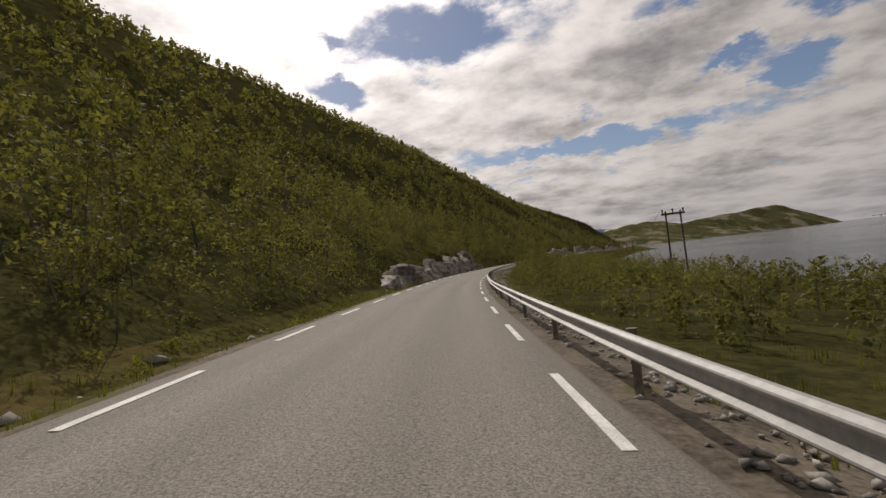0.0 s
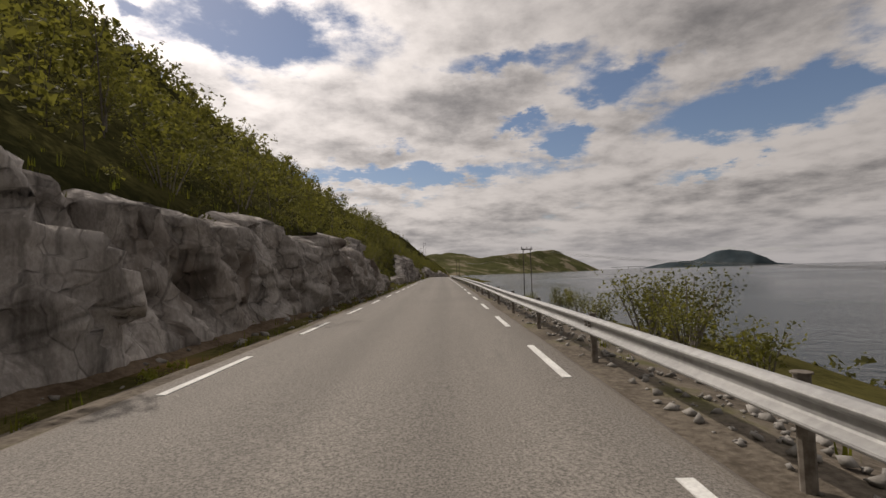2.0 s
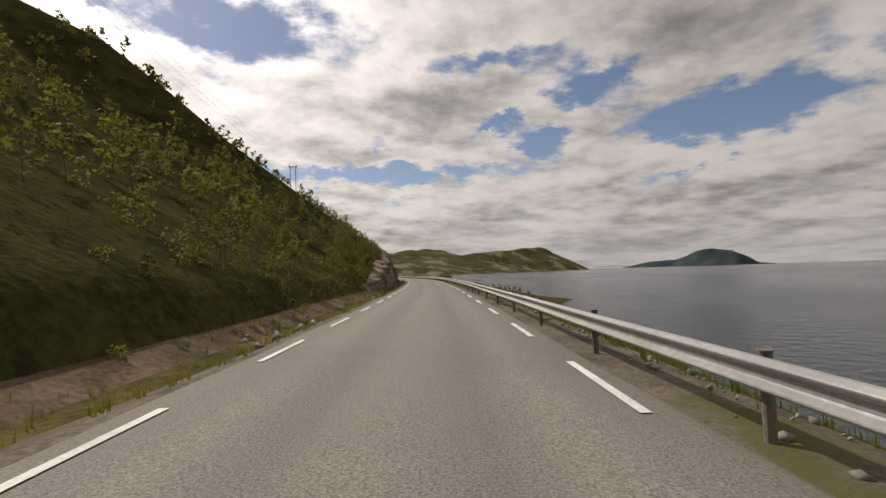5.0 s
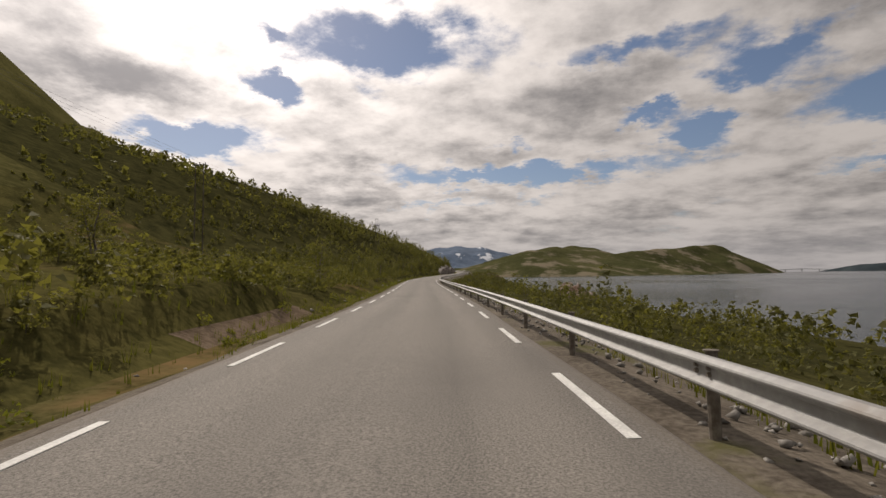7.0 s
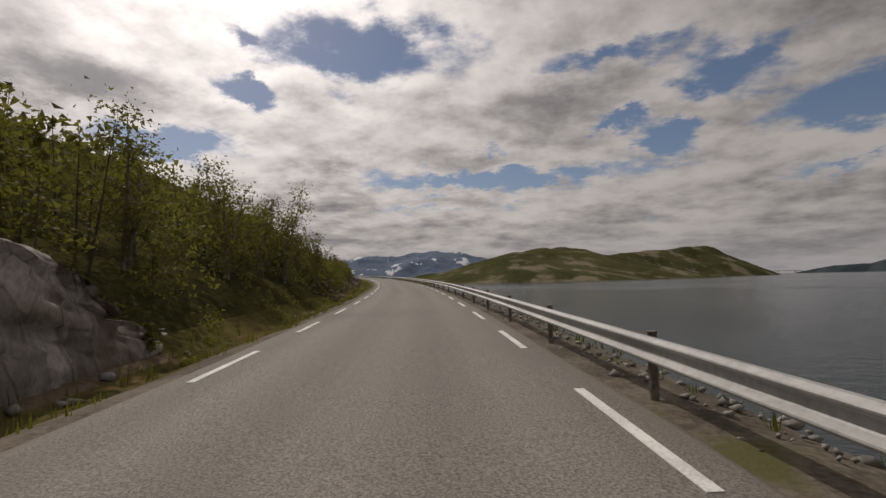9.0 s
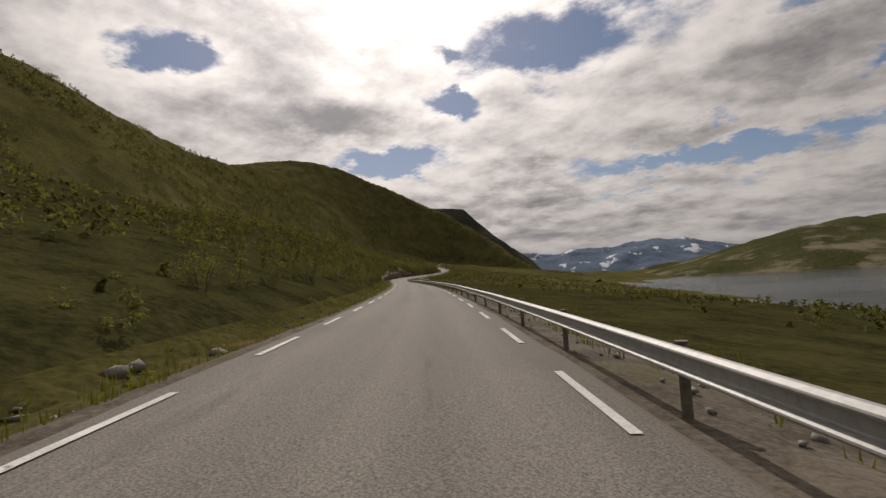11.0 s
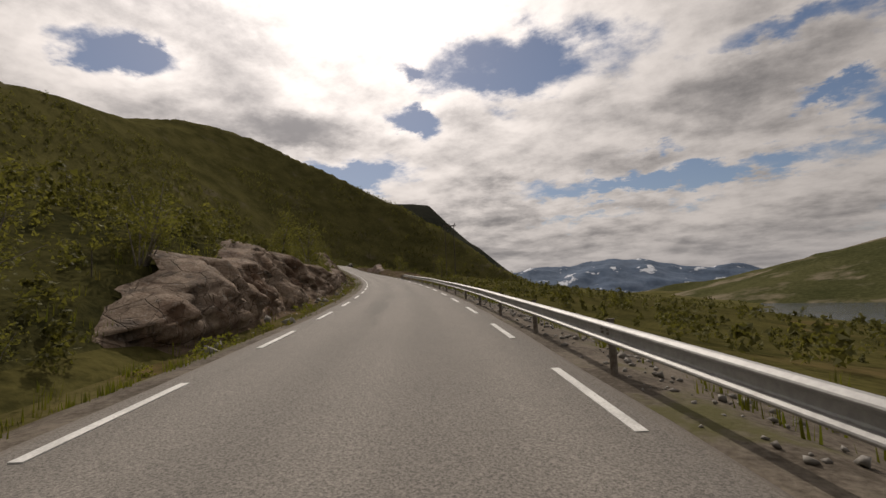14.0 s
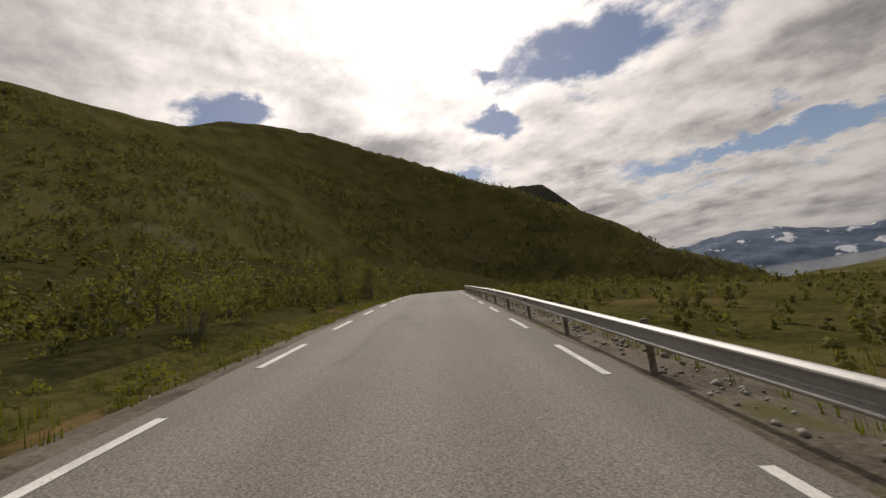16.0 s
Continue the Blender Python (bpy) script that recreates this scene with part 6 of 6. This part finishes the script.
def estate_car(place, turn, tilt, paint, label, clad, length=4.8, chrome=False):
    """An estate car, nose towards +x, built on the ground at its middle."""
    car = thing("estate_car", place, label, "car", "parked cars")
    car.matrix_world = pose(*(np.asarray(place) * K), tilt[0], tilt[1], turn)
    hl = length / 2
    # x, roof or bonnet height, half width of the top, belt height
    st = [(-hl, 0.62, 0.62, 0.60), (-hl + 0.05, 0.92, 0.76, 0.86), (-hl + 0.14, 1.12, 0.74, 0.97), (-hl + 0.34, 1.42, 0.62, 0.98), (-hl + 0.62, 1.50, 0.60, 0.98), (-1.0, 1.535, 0.60, 0.97), (-0.2, 1.54, 0.60, 0.96),
          (0.35, 1.50, 0.60, 0.95), (0.72, 1.36, 0.62, 0.95), (1.02, 1.14, 0.68, 0.95), (1.22, 1.00, 0.74, 0.94), (1.6, 0.95, 0.74, 0.90), (hl - 0.35, 0.86, 0.72, 0.82), (hl - 0.12, 0.76, 0.66, 0.72), (hl, 0.58, 0.56, 0.56)]
    v, f = [], []
    for x, top, wt, belt in st:
        e = 1 - 0.16 * max(0, abs(x) - hl + 0.55) / 0.55
        wide = 0.905 * e
        half = [(0.60 * e, 0.24), (0.84 * e, 0.26), (wide, 0.42), (wide + 0.01, 0.66 if belt > 0.7 else 0.45), (wide - 0.02, belt), (max(wt, 0.5) * e + 0.03, top - 0.05), (wt * 0.75, top)]
        ring = half + [(-y, z) for y, z in half[::-1]]
        v += [(x, y, z) for y, z in ring]
    m = 14
    f = [(i * m + j, (i + 1) * m + j, (i + 1) * m + (j + 1) % m, i * m + (j + 1) % m) for i in range(len(st) - 1) for j in range(m)]
    f += [tuple(range(m)), tuple((len(st) - 1) * m + j for j in range(m))[::-1]]
    body = make("body", v, f, paint, parent=car, smoothed=True)

    def edge(x, k):
        """Half width and height of the shell at x, between belt (0) and roof (1)."""
        xs = [q[0] for q in st]
        top, wt, belt = (float(np.interp(x, xs, [q[i] for q in st])) for i in (1, 2, 3))
        return 0.885 + (wt + 0.03 - 0.885) * k, belt + (top - 0.05 - belt) * k

    for s_ in (-1, 1):
        for a, b in ((-hl + 0.42, -1.22), (-1.14, -0.18), (-0.10, 0.86)):
            pts = []
            for x, k in ((a, 0.10), (b, 0.10), (b - (0.42 if b > 0.5 else 0.02), 0.88), (a + (0.16 if a < -1.6 else 0.02), 0.88)):
                y, z = edge(x, k)
                pts.append((x, s_ * (y + 0.012), z))
            inner = [(p[0], p[1] - s_ * 0.03, p[2]) for p in pts]
            make("side_window", pts + inner, [(0, 1, 2, 3)[::s_], (0, 4, 5, 1), (1, 5, 6, 2), (2, 6, 7, 3), (3, 7, 4, 0)], CAR_GLASS, parent=car, label="dark tinted window")
        # arches, sill, rails, mirror, handles
        for wx in (-1.38, 1.42):
            n = 12
            arc = [math.pi * i / n for i in range(n + 1)]
            av = [(wx + r * math.cos(g), s_ * y, 0.34 + r * math.sin(g)) for r, y in ((0.355, 0.925), (0.43, 0.922), (0.43, 0.86), (0.355, 0.80)) for g in arc]
            k = n + 1
            af = [(q * k + i, q * k + i + 1, ((q + 1) % 4) * k + i + 1, ((q + 1) % 4) * k + i) for q in range(4) for i in range(n)]
            make("wheel_arch", av, af, CAR_DARK if clad else paint, parent=car)
            b_ = [(wx + 0.36 * math.cos(g), s_ * 0.915, 0.34 + 0.36 * math.sin(g)) for g in (math.tau * i / 18 for i in range(18))]
            make("wheel_well", b_ + [(p[0], s_ * 0.7, p[2]) for p in b_], [tuple(range(18))[::s_]] + [(i, (i + 1) % 18, 18 + (i + 1) % 18, 18 + i) for i in range(18)], CAR_DARK, parent=car)
            wheel(car, wx, s_ * 0.84, 0.33, s_)
        sill = [(x, s_ * y, z) for x in (-0.98, 1.02) for y, z in ((0.90, 0.24), (0.925, 0.27), (0.925, 0.40 if clad else 0.33), (0.90, 0.42 if clad else 0.34))]
        make("sill", sill, [(i, (i + 1) % 4, 4 + (i + 1) % 4, 4 + i) for i in range(4)] + [(0, 1, 2, 3), (7, 6, 5, 4)], CAR_DARK if clad else ALLOY, parent=car)
        v, f = tube([(-hl + 0.75, s_ * 0.60, 1.50), (-hl + 0.85, s_ * 0.62, 1.59), (-0.3, s_ * 0.62, 1.615), (0.3, s_ * 0.61, 1.58), (0.42, s_ * 0.60, 1.50)], 0.02, 0.02, 6)
        make("roof_rail", v, f, ALLOY if chrome else CAR_DARK, parent=car)
        mv = [(x, s_ * y, z) for x in (0.66, 0.86) for y, z in ((0.90, 0.98), (1.06, 0.98), (1.07, 1.10), (0.92, 1.12))]
        make("mirror", mv, [(0, 1, 2, 3), (7, 6, 5, 4), (0, 4, 5, 1), (1, 5, 6, 2), (2, 6, 7, 3), (3, 7, 4, 0)], paint, parent=car)
        for hx in (-0.78, 0.10):
            hv = [(hx + dx, s_ * y, z) for dx in (0, 0.2) for y, z in ((0.90, 0.80), (0.94, 0.80), (0.94, 0.84), (0.90, 0.84))]
            make("handle", hv, [(0, 1, 2, 3), (7, 6, 5, 4), (0, 4, 5, 1), (1, 5, 6, 2), (2, 6, 7, 3), (3, 7, 4, 0)], ALLOY if chrome else paint, parent=car)
        lv = [(x, s_ * y, z) for x, y, z in ((hl - 0.10, 0.50, 0.62), (hl - 0.30, 0.80, 0.64), (hl - 0.42, 0.80, 0.76), (hl - 0.17, 0.48, 0.74), (hl - 0.05, 0.50, 0.62), (hl - 0.24, 0.83, 0.64), (hl - 0.38, 0.83, 0.77), (hl - 0.11, 0.48, 0.75))]
        make("headlight", lv, [(4, 5, 6, 7), (0, 1, 5, 4), (1, 2, 6, 5), (2, 3, 7, 6), (3, 0, 4, 7)], LAMP_GLASS, parent=car, label="clear headlight")
        tv = [(x, s_ * y, z) for x in (-hl + 0.02, -hl + 0.30) for y, z in ((0.58, 0.80), (0.745, 0.80), (0.70, 1.18), (0.60, 1.18))]
        make("tail_light", tv, [(0, 1, 2, 3), (7, 6, 5, 4), (0, 4, 5, 1), (1, 5, 6, 2), (2, 6, 7, 3), (3, 7, 4, 0)], TAIL_RED, parent=car, label="red tail light")
        if chrome:
            v, f = tube([(-hl + 0.45, s_ * 0.905, 0.99), (0.0, s_ * 0.905, 0.975), (1.0, s_ * 0.90, 0.97)], 0.014, 0.014, 5)
            make("chrome_strip", v, f, ALLOY, parent=car)
            v, f = tube([(-0.95, s_ * 0.93, 0.52), (0.98, s_ * 0.93, 0.52)], 0.014, 0.014, 5)
            make("chrome_strip", v, f, ALLOY, parent=car)
    for name, pts, mat in (("rear_window", [(-hl + 0.06, 0.60, 1.04), (-hl + 0.06, -0.60, 1.04), (-hl + 0.30, -0.54, 1.40), (-hl + 0.30, 0.54, 1.40)], CAR_GLASS),
                           ("grille", [(hl + 0.01, -0.30, 0.50), (hl + 0.01, 0.30, 0.50), (hl - 0.05, 0.34, 0.68), (hl - 0.05, -0.34, 0.68)], CAR_DARK),
                           ("number_plate", [(-hl - 0.02, 0.26, 0.70), (-hl - 0.02, -0.26, 0.70), (-hl - 0.005, -0.26, 0.81), (-hl - 0.005, 0.26, 0.81)], LAMP_GLASS)):
        cen = np.mean(pts, axis=0)
        push = np.array([0.02 if cen[0] > 0 else -0.02, 0, 0.012])
        outer = [np.array(p) + push for p in pts]
        make(name, outer + [np.array(p) - push for p in pts], [(0, 1, 2, 3), (0, 4, 5, 1), (1, 5, 6, 2), (2, 6, 7, 3), (3, 7, 4, 0)], mat, parent=car)
    rows = [(1.19, 1.02), (1.02, 1.14), (0.72, 1.36), (0.44, 1.466)]
    wv = [(x + 0.012, y, z + dz) for x, z in rows for y, dz in ((-0.62, -0.022), (-0.50, 0.014), (0.50, 0.014), (0.62, -0.022))]
    wv += [(x - 0.02, y, z - 0.03) for x, y, z in wv]
    make("windscreen", wv, [(4 * i + j, 4 * i + j + 1, 4 * i + j + 5, 4 * i + j + 4) for i in range(3) for j in range(3)] + [(0, 16, 19, 3), (12, 15, 31, 28), (0, 12, 28, 16), (3, 19, 31, 15)], CAR_GLASS, parent=car, label="raked dark windscreen")
    for name, x0, x1 in (("front_bumper", hl - 0.30, hl + 0.05), ("rear_bumper", -hl - 0.06, -hl + 0.25)):
        bv = [(x, y, z) for x, wd in ((x0, 0.86), (x1, 0.70)) for y, z in ((-wd, 0.24), (wd, 0.24), (wd, 0.46), (-wd, 0.46))]
        if x0 < 0:
            bv = [(x, y, z) for x, wd in ((x0, 0.70), (x1, 0.87)) for y, z in ((-wd, 0.24), (wd, 0.24), (wd, 0.48), (-wd, 0.48))]
        make(name, bv, [(0, 1, 2, 3), (7, 6, 5, 4), (0, 4, 5, 1), (1, 5, 6, 2), (2, 6, 7, 3), (3, 7, 4, 0)], CAR_DARK if clad else paint, parent=car)
    return car


TAIL_RED = material("tail_red", (0.22, 0.012, 0.012), (0.32, 0.02, 0.02), 3.0, 0.2, 0.0, 6.0, spec=0.5)
BLACK_PAINT = material("dark_car_paint", (0.022, 0.020, 0.021), (0.034, 0.031, 0.032), 0.6, 0.2, 0.0, 6.0, spec=0.5)
_cs, _cd, _turn = 1562.9, 9.15, 244.0
_hd = float(np.interp(_cs, LINE, HEAD))


def lay_by_z(fx, fy):
    """Ground height at a place fx ahead of and fy left of the parked car's middle."""
    g = radians(_turn)
    ex, ey = math.cos(g) * fx - math.sin(g) * fy, math.sin(g) * fx + math.cos(g) * fy
    s, d = _cs + ex * math.sin(_hd) + ey * math.cos(_hd), _cd + ex * math.cos(_hd) - ey * math.sin(_hd)
    return float(at(s, d, right_z(s, d))[2])


_f, _b, _l, _r2 = lay_by_z(1.42, 0), lay_by_z(-1.38, 0), lay_by_z(0, 0.84), lay_by_z(0, -0.84)
_p = at(_cs, _cd, 0)
_p[2] = (_f + _b + _l + _r2) / 4 + 0.01
estate_car(_p, _turn, (math.degrees(math.atan((_l - _r2) / 1.68)), -math.degrees(math.atan((_f - _b) / 2.8))), CAR_PAINT, "white estate car with dark lower cladding, parked on the gravel lay-by", True)
_p = at(1973.4, 3.25, -0.06)
_h = math.degrees(float(np.interp(1973.4, LINE, HEAD)))
estate_car(_p, 90 - _h + 1.5, (4.0, -4.6), BLACK_PAINT, "dark estate car with chrome roof rails, stopped at the road edge", False, chrome=True)


# ---- the far bridge ----
def far_bridge(a, b, level):
    bridge = thing("bridge", (0, 0, 0), "low concrete road bridge far across the fjord", "bridge")
    a, b = np.array([*a, level]), np.array([*b, level])
    side = np.array([(b - a)[1], -(b - a)[0], 0]) / np.linalg.norm(b - a) * 5
    n = 13
    mid = [a + (b - a) * i / (n - 1) + np.array([0, 0, 9 * math.sin(math.pi * i / (n - 1))]) for i in range(n)]
    v, f = [], []
    for c in mid:
        v += [c - side, c + side, c + side - np.array([0, 0, 7]), c - side - np.array([0, 0, 7])]
    f = [(4 * i + j, 4 * i + (j + 1) % 4, 4 * i + 4 + (j + 1) % 4, 4 * i + 4 + j) for i in range(n - 1) for j in range(4)]
    make("deck", v, f, CONCRETE, parent=bridge)
    for c in mid[2:-1:4]:
        v, f = tube([c - np.array([0, 0, 2]), np.array([c[0], c[1], SEA - 2])], 4, 5, 6)
        make("pier", v, f, CONCRETE, parent=bridge)


far_bridge((2930, 8270), (3440, 8060), 24.0)
